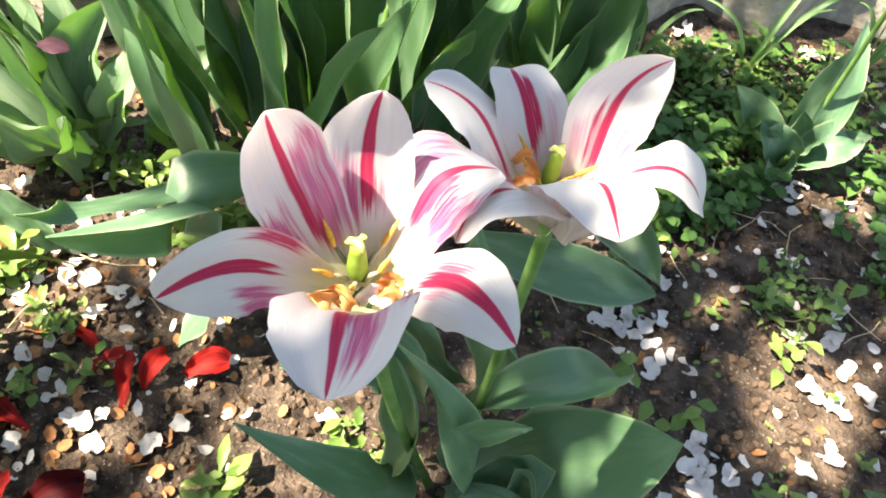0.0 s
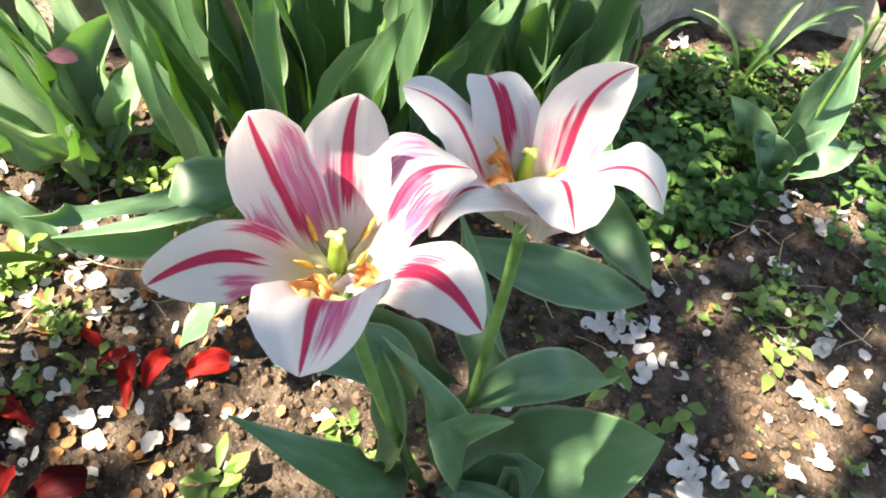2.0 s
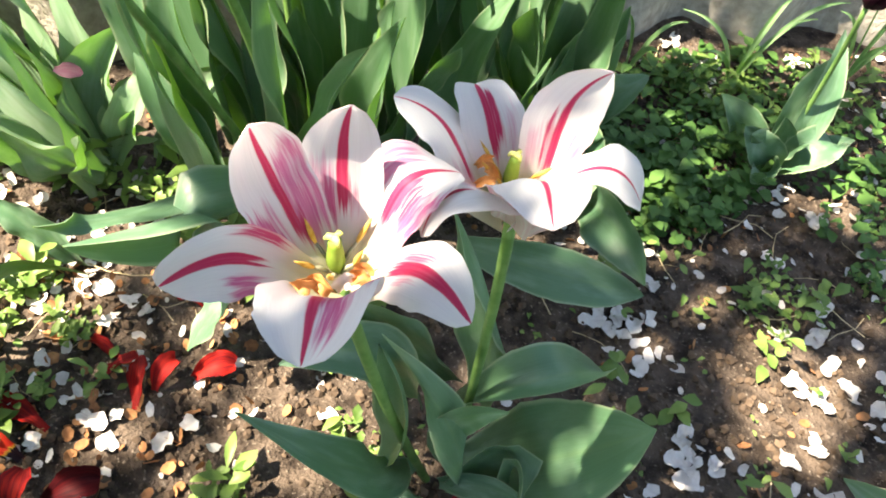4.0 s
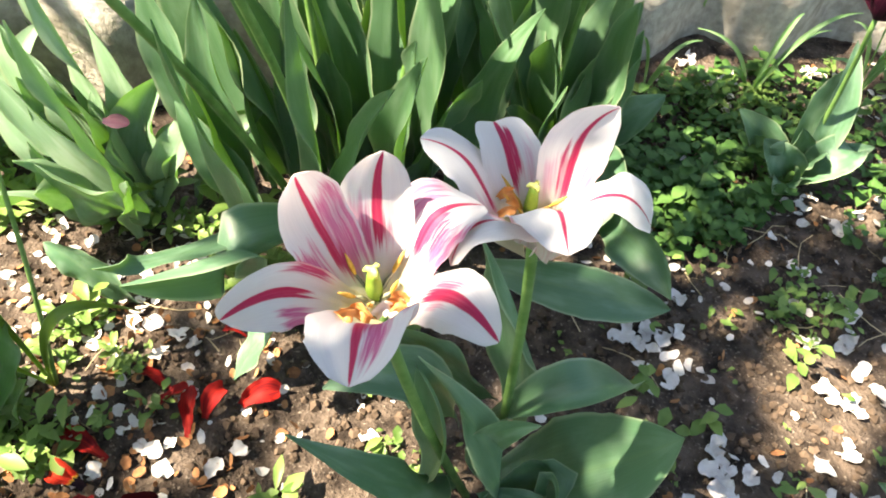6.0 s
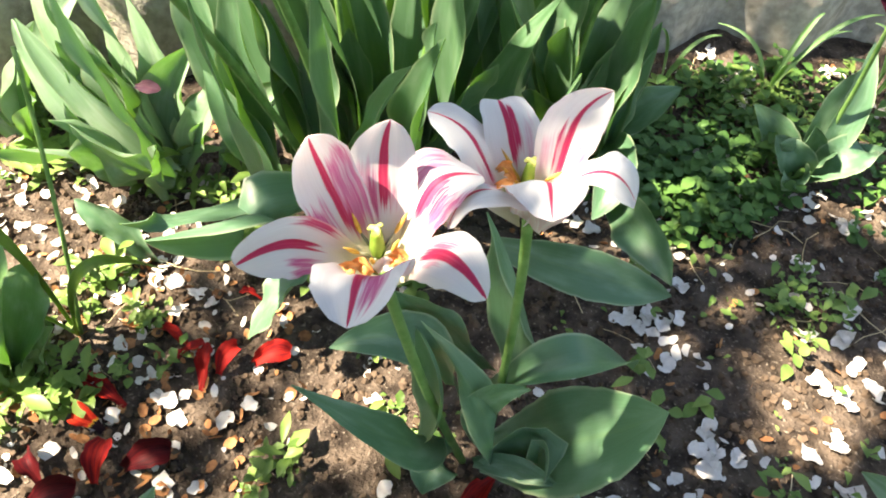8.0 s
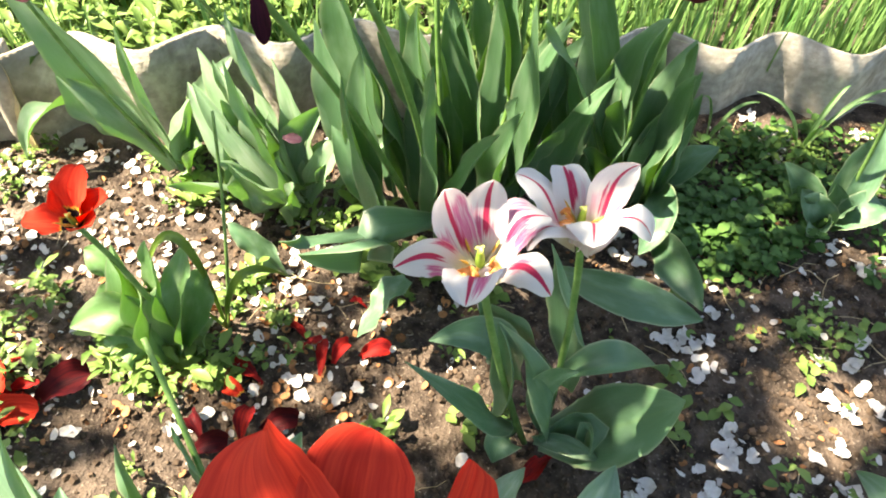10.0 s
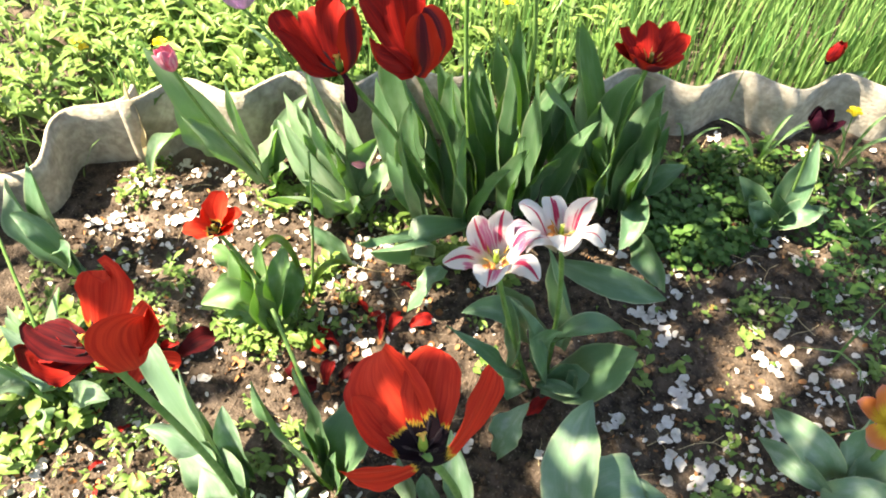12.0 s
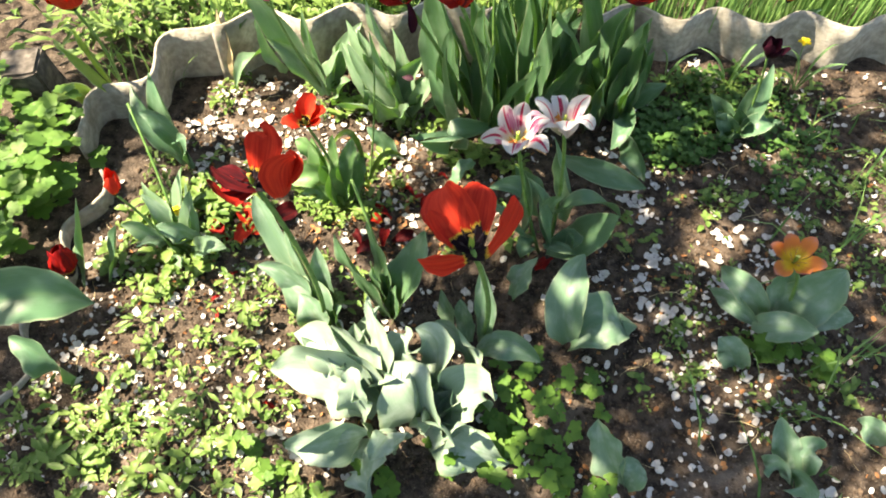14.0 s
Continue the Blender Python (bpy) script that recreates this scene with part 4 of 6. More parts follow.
shaped_flower(back, root, T_FOOT, (-0.15, -0.05, 1.0), [
    ((-0.2686, 0.3588, 0.4669), (-0.3139, 0.3715, 0.5126), (-0.3138, 0.3726, 0.5207), 0.041, -0.021, 0.074, 0.208, -0.028, 0.625, 0.399),
    ((-0.2584, 0.3400, 0.4575), (-0.2715, 0.3418, 0.4894), (-0.2933, 0.3347, 0.5214), 0.039, 0.141, -0.129, 0.303, 0.002, 0.587, 0.313),
    ((-0.2486, 0.3682, 0.4728), (-0.2765, 0.3938, 0.5190), (-0.2853, 0.3970, 0.5138), 0.039, -0.047, -0.058, 0.293, -0.010, 0.599, 0.423),
    ((-0.2426, 0.3749, 0.4865), (-0.2473, 0.3976, 0.5299), (-0.2409, 0.4013, 0.5395), 0.043, 0.391, -0.392, 0.389, -0.028, 0.630, 0.385),
    ((-0.1923, 0.3542, 0.4819), (-0.1967, 0.3377, 0.5434), (-0.1907, 0.3294, 0.5785), 0.037, 0.140, -0.063, 0.302, 0.005, 0.647, 0.362),
], [CRIMSON_PETAL] * 5, MAROON_BACK)
foot = np.array(T_FOOT)
part("petal", petal_mesh(foot + (0.004, -0.002, 0.002), foot + (0.023, -0.014, -0.004), foot + (0.020, -0.018, -0.046), 0.017, np.array((0.3, -1.0, 0.2)), DARK_PETAL, root, 0.4, 0.3), back, "dark petal hanging down")
heart_parts(back, root, foot + (0.0, 0.0, 0.002), (-0.05, -0.15, 1.0), 1.2, BLACK_ANTHER, BLACK_ANTHER)
stem_part(back, root, ((-0.100, 0.550, 0.0), (-0.112, 0.490, 0.24), U_FOOT), 0.0040)
shaped_flower(back, root, U_FOOT, (-0.03, 0.0, 1.0), [
    ((-0.1599, 0.4163, 0.4674), (-0.2007, 0.4135, 0.5151), (-0.2144, 0.4107, 0.5450), 0.050, 0.026, 0.297, 0.269, 0.012, 0.615, 0.390),
    ((-0.1530, 0.4099, 0.4646), (-0.1771, 0.3527, 0.4751), (-0.1890, 0.3748, 0.5123), 0.047, 0.233, -0.585, 0.281, -0.007, 0.565, 0.398),
    ((-0.1229, 0.4010, 0.4746), (-0.1181, 0.3698, 0.5061), (-0.1177, 0.3601, 0.5715), 0.044, 0.415, -0.748, 0.364, 0.053, 0.568, 0.445),
    ((-0.1162, 0.4056, 0.4624), (-0.0998, 0.4059, 0.5110), (-0.1276, 0.3977, 0.5540), 0.047, 0.403, -0.013, 0.214, -0.015, 0.589, 0.401),
    ((-0.1525, 0.4247, 0.4629), (-0.1770, 0.4424, 0.5188), (-0.1831, 0.4526, 0.5468), 0.049, 0.105, 0.070, 0.285, -0.008, 0.607, 0.400),
    ((-0.1490, 0.4266, 0.4627), (-0.1588, 0.4519, 0.5216), (-0.1620, 0.4618, 0.5763), 0.026, 0.002, -0.015, 0.300, -0.002, 0.600, 0.400),
], [CRIMSON_PETAL] * 6, MAROON_BACK)
stem_part(back, root, ((-0.060, 0.600, 0.0), (-0.030, 0.640, 0.25), (-0.050, 0.640, 0.505)), 0.0036)
cup_flower(back, root, (-0.050, 0.640, 0.505), (-0.15, 0.0, 1.0), 0.085, 0.052, 38, [DEEP_PETAL, RED_PETAL], 6, 0.8, 0.2, back=MAROON_BACK)
stem_part(back, root, ((-0.080, 0.580, 0.0), (-0.125, 0.610, 0.24), (-0.140, 0.620, 0.56)), 0.0034)
right, root = plant((0.130, 0.690, 0.0), "tulip clump with broad green leaves and an open deep red flower", BACKB_LEAVES, LEAF_PALE, ripple=0.26)
stem_part(right, root, ((0.128, 0.690, 0.0), (0.128, 0.680, 0.19), (0.143, 0.620, 0.388)), 0.0034)
cup_flower(right, root, (0.143, 0.620, 0.388), (0.0, -0.10, 1.0), 0.068, 0.036, 46, [CRIMSON_PETAL], 8, 0.7, 0.18, back=MAROON_BACK)
heart_parts(right, root, (0.143, 0.620, 0.390), (0.0, -0.1, 1.0), 0.9, ANTHER, BLACK_ANTHER)

more_leaves(right, root, 11, (0.08, 0.05), 0.27, 0.45, 0.056, LEAF_PALE, 4)

# blue-green clump and the pink tulip near the edging
BLUE_LEAVES = [
    ((-0.290, 0.510, 0.02), (-0.345, 0.500, 0.095), (-0.428, 0.520, 0.190), 0.044),
    ((-0.290, 0.512, 0.02), (-0.325, 0.500, 0.130), (-0.368, 0.508, 0.247), 0.040),
    ((-0.292, 0.520, 0.02), (-0.372, 0.545, 0.115), (-0.462, 0.590, 0.190), 0.046),
    ((-0.290, 0.505, 0.02), (-0.316, 0.470, 0.075), (-0.352, 0.452, 0.130), 0.042),
    ((-0.282, 0.522, 0.02), (-0.252, 0.535, 0.100), (-0.226, 0.550, 0.145), 0.034),
    ((-0.295, 0.530, 0.02), (-0.350, 0.560, 0.150), (-0.415, 0.600, 0.250), 0.046),
    ((-0.308, 0.527, 0.01), (-0.306, 0.553, 0.09), (-0.263, 0.561, 0.17), 0.05),
    ((-0.316, 0.516, 0.01), (-0.36, 0.518, 0.06), (-0.405, 0.513, 0.12), 0.045),
    ((-0.302, 0.529, 0.01), (-0.319, 0.541, 0.09), (-0.346, 0.56, 0.14), 0.039),
    ((-0.294, 0.523, 0.01), (-0.265, 0.553, 0.08), (-0.242, 0.575, 0.12), 0.039),
    ((-0.32, 0.531, 0.02), (-0.371, 0.5, 0.1), (-0.452, 0.54, 0.17), 0.047),
    ((-0.317, 0.547, 0.02), (-0.37, 0.546, 0.12), (-0.42, 0.56, 0.2), 0.034),
    ((-0.314, 0.563, 0.02), (-0.343, 0.529, 0.14), (-0.4, 0.542, 0.2), 0.03),
    ((-0.307, 0.571, 0.02), (-0.311, 0.563, 0.13), (-0.351, 0.592, 0.2), 0.03),
    ((-0.333, 0.538, 0.01), (-0.359, 0.498, 0.07), (-0.383, 0.488, 0.12), 0.041),
]
PINK_LEAVES = [
    ((-0.49, 0.526, 0.01), (-0.536, 0.506, 0.11), (-0.605, 0.479, 0.18), 0.039),
    ((-0.49, 0.526, 0.01), (-0.514, 0.528, 0.12), (-0.535, 0.529, 0.24), 0.035),
    ((-0.487, 0.527, 0.01), (-0.487, 0.541, 0.07), (-0.474, 0.567, 0.12), 0.033),
    ((-0.501, 0.523, 0.01), (-0.581, 0.505, 0.2), (-0.653, 0.495, 0.3), 0.051),
    ((-0.618, 0.562, 0.02), (-0.641, 0.546, 0.08), (-0.674, 0.551, 0.16), 0.066),
    ((-0.668, 0.596, 0.03), (-0.673, 0.493, 0.09), (-0.703, 0.458, 0.02), 0.029),
]
blue, root = plant((-0.320, 0.530, 0.0), "clump of blue-green tulip leaves with no flower", [(a, m, b, 1.12 * w) for a, m, b, w in BLUE_LEAVES], LEAF_MINT_LIT, ripple=0.46, cup=0.55)
more_leaves(blue, root, 8, (0.09, 0.05), 0.18, 0.85, 0.040, LEAF_MINT_LIT, 5, 0.6)
pink, root = plant((-0.500, 0.535, 0.0), "slender tulip with a small pink flower near the edging", [(a, m, b, min(0.058, 1.3 * w)) for a, m, b, w in PINK_LEAVES], LEAF_MINT_LIT, ripple=0.3, cup=0.5)
more_leaves(pink, root, 4, (0.05, 0.03), 0.13, 0.9, 0.044, LEAF_MINT_LIT, 13, 0.5)
stem_part(pink, root, ((-0.500, 0.535, 0.0), (-0.530, 0.480, 0.16), (-0.542, 0.424, 0.335)), 0.0028)
cup_flower(pink, root, (-0.542, 0.424, 0.335), (-0.15, -0.1, 1.0), 0.042, 0.026, 16, [PINK_PETAL], 6, 0.3, 0.1)
lilac, root = plant((-0.520, 0.780, 0.0), "tall tulip with a lilac flower beyond the edging", [((-0.52, 0.78, 0), (-0.56, 0.77, 0.12), (-0.62, 0.74, 0.2), 0.03)], LEAF_BLUE)
stem_part(lilac, root, ((-0.520, 0.780, 0.0), (-0.500, 0.690, 0.18), (-0.510, 0.590, 0.350)), 0.0030)
cup_flower(lilac, root, (-0.510, 0.590, 0.350), (-0.1, 0.1, 1.0), 0.068, 0.036, 26, [LILAC_PETAL], 6, 0.4, 0.15)

# the orange tulip, the near-black one and its bud
ORANGE_LEAVES = [
    ((0.553, 0.263, 0.02), (0.498, 0.262, 0.09), (0.455, 0.336, 0.04), 0.052),
    ((0.545, 0.236, 0.02), (0.489, 0.244, 0.06), (0.448, 0.299, 0.01), 0.037),
    ((0.531, 0.232, 0.03), (0.58, 0.217, 0.07), (0.629, 0.208, 0.1), 0.06),
    ((0.573, 0.262, 0.03), (0.611, 0.275, 0.11), (0.651, 0.324, 0.15), 0.099),
    ((0.571, 0.264, 0.03), (0.558, 0.281, 0.1), (0.548, 0.296, 0.16), 0.058),
    ((0.577, 0.259, 0.03), (0.593, 0.274, 0.08), (0.616, 0.28, 0.11), 0.053),
    ((0.603, 0.263, 0.03), (0.659, 0.272, 0.07), (0.704, 0.295, 0.06), 0.048),
]
DARK_LEAVES = [
    ((0.454, 0.762, 0), (0.455, 0.78, 0.08), (0.474, 0.814, 0.15), 0.061),
    ((0.452, 0.751, 0.01), (0.478, 0.744, 0.06), (0.518, 0.775, 0.05), 0.051),
    ((0.448, 0.75, 0.01), (0.412, 0.722, 0.06), (0.382, 0.732, 0.08), 0.043),
    ((0.452, 0.747, 0.01), (0.423, 0.706, 0.04), (0.408, 0.695, 0.03), 0.036),
    ((0.457, 0.758, 0.01), (0.464, 0.771, 0.1), (0.465, 0.825, 0.17), 0.036),
]
orange, root = plant((0.585, 0.280, 0.0), "orange and mauve open tulip with grey-green leaves", ORANGE_LEAVES, LEAF_BLUE, ripple=0.4)
stem_part(orange, root, ((0.585, 0.280, 0.0), (0.570, 0.265, 0.13), (0.520, 0.218, 0.255)), 0.0036)
cup_flower(orange, root, (0.520, 0.218, 0.255), (0.0, -0.15, 1.0), 0.052, 0.030, 56, [ORANGE_PETAL], 6, 0.2, 0.20, back=ORANGE_BACK)
heart_parts(orange, root, (0.520, 0.218, 0.258), (0.0, -0.15, 1.0), 0.9, ANTHER, ANTHER)
dark, root = plant((0.455, 0.770, 0.0), "near-black maroon tulip with a small closed flower", DARK_LEAVES, LEAF)
stem_part(dark, root, ((0.455, 0.770, 0.0), (0.450, 0.765, 0.12), (0.430, 0.742, 0.245)), 0.0028)
more_leaves(dark, root, 5, (0.03, 0.02), 0.10, 1.2, 0.040, LEAF, 17)
cup_flower(dark, root, (0.430, 0.742, 0.245), (0.05, 0.0, 1.0), 0.046, 0.026, 30, [DARK_PETAL], 7, 0.55, 0.3)
maroon, root = plant((0.500, 1.120, 0.0), "closed maroon tulip bud beyond the edging", [((0.5, 1.12, 0), (0.52, 1.1, 0.1), (0.56, 1.08, 0.16), 0.026)], LEAF)
stem_part(maroon, root, ((0.500, 1.120, 0.0), (0.485, 1.080, 0.10), (0.468, 1.030, 0.190)), 0.0026)
cup_flower(maroon, root, (0.468, 1.030, 0.190), (0.25, 0.1, 1.0), 0.050, 0.024, 9, [DEEP_PETAL], 5, 0.1, 0.05)

# the left side: broad leaf clumps, the scarlet tulip by the timber, a spent bud
LEFT_LEAVES = [
    ((-0.682, 0.225, 0), (-0.723, 0.244, 0.09), (-0.792, 0.301, 0.17), 0.079),
    ((-0.687, 0.222, 0), (-0.744, 0.222, 0.09), (-0.832, 0.279, 0.14), 0.076),
    ((-0.688, 0.216, 0.01), (-0.714, 0.211, 0.12), (-0.769, 0.213, 0.14), 0.043),
    ((-0.686, 0.213, 0.01), (-0.671, 0.197, 0.1), (-0.695, 0.214, 0.09), 0.038),
]
BUD_LEAVES = [
    ((-0.574, 0.03, 0), (-0.606, 0.031, 0.07), (-0.658, 0.04, 0.12), 0.041),
    ((-0.568, 0.032, 0), (-0.564, 0.046, 0.09), (-0.572, 0.074, 0.15), 0.035),
    ((-0.549, 0.032, 0), (-0.57, 0.015, 0.07), (-0.619, -0.004, 0.08), 0.047),
    ((-0.57, 0.024, 0), (-0.613, -0.008, 0.05), (-0.637, -0.046, 0.06), 0.038),
]
FARLEFT_LEAVES = [
    ((-0.72, -0.13, 0), (-0.722, -0.085, 0.08), (-0.745, -0.031, 0.15), 0.049),
    ((-0.679, -0.1, 0), (-0.673, -0.064, 0.06), (-0.668, -0.038, 0.11), 0.047),
    ((-0.855, -0.298, 0.05), (-0.743, -0.219, 0.09), (-0.652, -0.171, 0.04), 0.103),
    ((-0.618, -0.302, 0), (-0.652, -0.307, 0.07), (-0.724, -0.299, 0.08), 0.069),
]
left, root = plant((-0.690, 0.215, 0.0), "broad dark green tulip leaves beside the edging", LEFT_LEAVES, LEAF)
bud, root = plant((-0.600, 0.005, 0.0), "tulip with a withered scarlet bud on a thin stem", BUD_LEAVES, LEAF_BLUE)
leaves_of(bud, root, [((-0.567, 0.010, 0.0), (-0.610, 0.035, 0.075), (-0.660, 0.055, 0.120), 0.046), ((-0.565, 0.012, 0.0), (-0.562, 0.036, 0.080), (-0.556, 0.062, 0.150), 0.042),
                      ((-0.570, 0.006, 0.0), (-0.625, -0.004, 0.060), (-0.682, -0.018, 0.080), 0.044), ((-0.560, 0.008, 0.0), (-0.510, 0.004, 0.065), (-0.462, 0.006, 0.080), 0.042)], LEAF_MINT_LIT, 0.3)
more_leaves(bud, root, 6, (0.06, 0.05), 0.11, 0.9, 0.034, LEAF_MINT_LIT, 9)
stem_part(bud, root, ((-0.600, 0.005, 0.0), (-0.610, -0.01, 0.11), (-0.622, -0.040, 0.225)), 0.0026)
cup_flower(bud, root, (-0.622, -0.040, 0.225), (0.0, 0.2, 1.0), 0.056, 0.022, 8, [RED_PETAL], 3, 0.1, 0.1)
stem_part(bud, root, ((-0.575, 0.010, 0.0), (-0.640, 0.080, 0.12), (-0.740, 0.170, 0.215)), 0.0026)
side, root = plant((-0.930, 0.330, 0.0), "scarlet tulip leaning beside a block of old timber", [
    ((-0.93, 0.33, 0), (-0.95, 0.33, 0.1), (-1.00, 0.34, 0.19), 0.05),
    ((-0.93, 0.33, 0), (-0.94, 0.30, 0.12), (-0.97, 0.26, 0.22), 0.06),
    ((-0.93, 0.30, 0), (-0.98, 0.26, 0.08), (-1.03, 0.20, 0.07), 0.045)], LEAF_LIME)
stem_part(side, root, ((-0.930, 0.330, 0.0), (-0.880, 0.300, 0.17), (-0.862, 0.250, 0.345)), 0.0034)
cup_flower(side, root, (-0.862, 0.250, 0.345), (-0.10, 0.0, 1.0), 0.090, 0.062, 22, [RED_PETAL], 6, 0.6, 0.12)
low_side, root = plant((-0.720, -0.180, 0.0), "broad tulip leaves leaning over sunken edging", FARLEFT_LEAVES, LEAF)
cup_flower(low_side, root, (-0.735, -0.130, 0.030), (-0.3, 0.2, 1.0), 0.070, 0.050, 12, [DEEP_PETAL], 5, 0.3, 0.1)

# leaf clumps without flowers
CLUSTER_LEAVES = [
    ((-0.129, 0.016, 0), (-0.191, 0.025, 0.1), (-0.257, 0.067, 0.15), 0.076),
    ((-0.124, 0.018, 0), (-0.106, 0.057, 0.1), (-0.102, 0.134, 0.15), 0.079),
    ((-0.13, 0.019, 0), (-0.154, 0.052, 0.1), (-0.194, 0.081, 0.2), 0.053),
    ((-0.13, 0.02, 0.02), (-0.154, 0.025, 0.1), (-0.17, 0.035, 0.15), 0.044),
    ((-0.117, 0.015, 0.01), (-0.117, 0.013, 0.06), (-0.121, 0.031, 0.1), 0.032),
]
ROSETTE_LEAVES = [
    ((-0.066, -0.166, 0.02), (-0.16, -0.161, 0.08), (-0.283, -0.176, 0.03), 0.121),
    ((-0.066, -0.165, 0.03), (-0.163, -0.127, 0.1), (-0.266, -0.107, 0.06), 0.08),
    ((-0.062, -0.147, 0.03), (-0.096, -0.101, 0.12), (-0.14, -0.045, 0.17), 0.047),
    ((-0.066, -0.165, 0.03), (-0.137, -0.123, 0.11), (-0.192, -0.106, 0.12), 0.074),
    ((0.036, -0.18, 0.01), (-0.01, -0.156, 0.08), (-0.073, -0.119, 0.1), 0.123),
    ((0.039, -0.161, 0.02), (0.074, -0.119, 0.08), (0.118, -0.089, 0.05), 0.089),
    ((0.027, -0.183, 0.01), (0.102, -0.194, 0.04), (0.176, -0.176, 0), 0.084),
    ((-0.075, -0.221, 0.01), (-0.124, -0.271, 0.05), (-0.201, -0.293, 0.02), 0.069),
    ((-0.066, -0.218, 0.01), (-0.048, -0.28, 0.04), (-0.024, -0.319, 0), 0.094),
    ((-0.003, -0.147, 0.03), (0, -0.072, 0.11), (-0.046, -0.061, 0.14), 0.084),
    ((0.065, -0.083, 0.02), (0.041, -0.039, 0.1), (-0.021, -0.029, 0.13), 0.07),
    ((-0.066, -0.136, 0.03), (-0.066, -0.079, 0.1), (-0.065, -0.055, 0.1), 0.055),
    ((-0.095, -0.199, 0.02), (-0.106, -0.185, 0.1), (-0.126, -0.158, 0.12), 0.058),
    ((-0.031, -0.198, 0.02), (-0.031, -0.243, 0.08), (-0.044, -0.276, 0.06), 0.048),
]
FRONT_LEAVES = [
    ((0.215, 0.089, 0), (0.184, 0.12, 0.09), (0.192, 0.223, 0.102), 0.077),
    ((0.216, 0.085, 0), (0.263, 0.117, 0.06), (0.328, 0.159, 0.012), 0.103),
    ((0.079, 0.145, 0), (0.088, 0.164, 0.05), (0.107, 0.207, 0.07), 0.047),
]
LOW_LEAVES = [
    ((0.364, -0.146, 0), (0.322, -0.117, 0.05), (0.293, -0.079, 0.07), 0.061),
    ((0.368, -0.153, 0.01), (0.372, -0.136, 0.04), (0.378, -0.109, 0.03), 0.051),
    ((0.644, -0.037, 0), (0.605, -0.011, 0.06), (0.582, 0.024, 0.09), 0.049),
    ((0.64, -0.037, 0.01), (0.641, -0.008, 0.06), (0.66, 0.008, 0.05), 0.052),
    ((0.637, -0.043, 0.01), (0.597, -0.046, 0.05), (0.58, -0.035, 0.03), 0.039),
    ((0.64, -0.042, 0.01), (0.644, -0.064, 0.05), (0.671, -0.081, 0.01), 0.045),
    ((0.522, 0.148, 0), (0.5, 0.152, 0.04), (0.471, 0.165, 0.05), 0.059),
    ((0.787, 0.08, 0), (0.749, 0.079, 0.05), (0.729, 0.092, 0.04), 0.046),
]
cluster, root = plant((-0.125, 0.025, 0.0), "tulip leaf clump with a bare stem, flower gone", CLUSTER_LEAVES, LEAF_PALE, ripple=0.3)
stem_part(cluster, root, ((-0.125, 0.025, 0.0), (-0.170, 0.070, 0.13), (-0.245, 0.135, 0.235)), 0.0030)
rosette, root = plant((-0.040, -0.160, 0.0), "wide rosette of pale grey-green tulip leaves in sun", ROSETTE_LEAVES, LEAF_WAX, ripple=0.5, cup=0.45)
more_leaves(rosette, root, 6, (0.11, 0.07), 0.11, 1.0, 0.058, LEAF_WAX, 12, 0.5)
for x, y, seed in ((-0.135, -0.122, 71), (0.030, -0.150, 72)):
    more_leaves(rosette, np.array((x, y, 0.0)), 8, (0.025, 0.022), 0.135, 0.75, 0.060, LEAF_WAX, seed, 0.85)
front, root = plant((0.212, 0.090, 0.0), "two broad grey-green tulip leaves with no flower", FRONT_LEAVES, LEAF_BLUE, ripple=0.42)
for k, (label, some) in enumerate((("single broad tulip leaf lying on shaded soil", LOW_LEAVES[:2]), ("small tulip plant with wavy blue-green leaves", LOW_LEAVES[2:6]),
                                   ("small rounded seedling leaf of a tulip", LOW_LEAVES[6:7]), ("grey-green tulip leaf at the bed's edge", LOW_LEAVES[7:]))):
    plant(some[0][0], label, some, LEAF_BLUE, "tulip seedlings", 0.5)

# a wild onion: one thin stem and arching straps
onion = thing("wild_onion", (-0.295, 0.300, 0.0), "wild onion with a thin bare stem and arching strap leaves", "plant")
root = np.array((-0.295, 0.300, 0.0))
stem_part(onion, root, ((-0.295, 0.300, 0.0), (-0.290, 0.335, 0.15), (-0.296, 0.371, 0.294)), 0.0020)
for mid, tip, wide in (((-0.320, 0.290, 0.175), (-0.395, 0.285, 0.045), 0.012), ((-0.256, 0.305, 0.120), (-0.226, 0.361, 0.055), 0.011), ((-0.350, 0.270, 0.090), (-0.395, 0.240, 0.060), 0.007)):
    part("leaf", leaf_mesh((-0.295, 0.298, 0.0), mid, tip, wide, LEAF_LIME, root, None, 0.5, 0.0), onion)

# grass tufts rooted in the soil before the rear edging
for x, y, tips in ((0.400, 0.890, ((-0.095, 0.015, 0.085), (-0.060, -0.020, 0.055), (0.030, 0.030, 0.120), (0.075, 0.035, 0.100), (0.105, 0.045, 0.125), (0.012, -0.030, 0.070))),
                   (0.560, 0.945, ((-0.050, 0.010, 0.100), (0.045, 0.030, 0.130), (0.085, 0.020, 0.090), (0.010, -0.040, 0.085), (-0.075, -0.025, 0.060))),
                   (0.255, 0.860, ((-0.030, -0.010, 0.090), (0.055, 0.020, 0.080), (0.025, -0.030, 0.060)))):
    root = np.array((x, y, ground_height(x, y)))
    tuft = thing("grass_tuft", root, "tuft of arching grass blades before the edging", "grass", "grass tufts in the bed")
    for k, tip in enumerate(tips):
        tip = np.array(tip)
        part("blade", leaf_mesh(root + 0.05 * tip * (1, 1, 0), root + tip * (0.40, 0.40, 0.78), root + tip, 0.0060 + 0.001 * (k % 3), LEAF_SUNLIT, root, None, 0.5, 0.05), tuft)

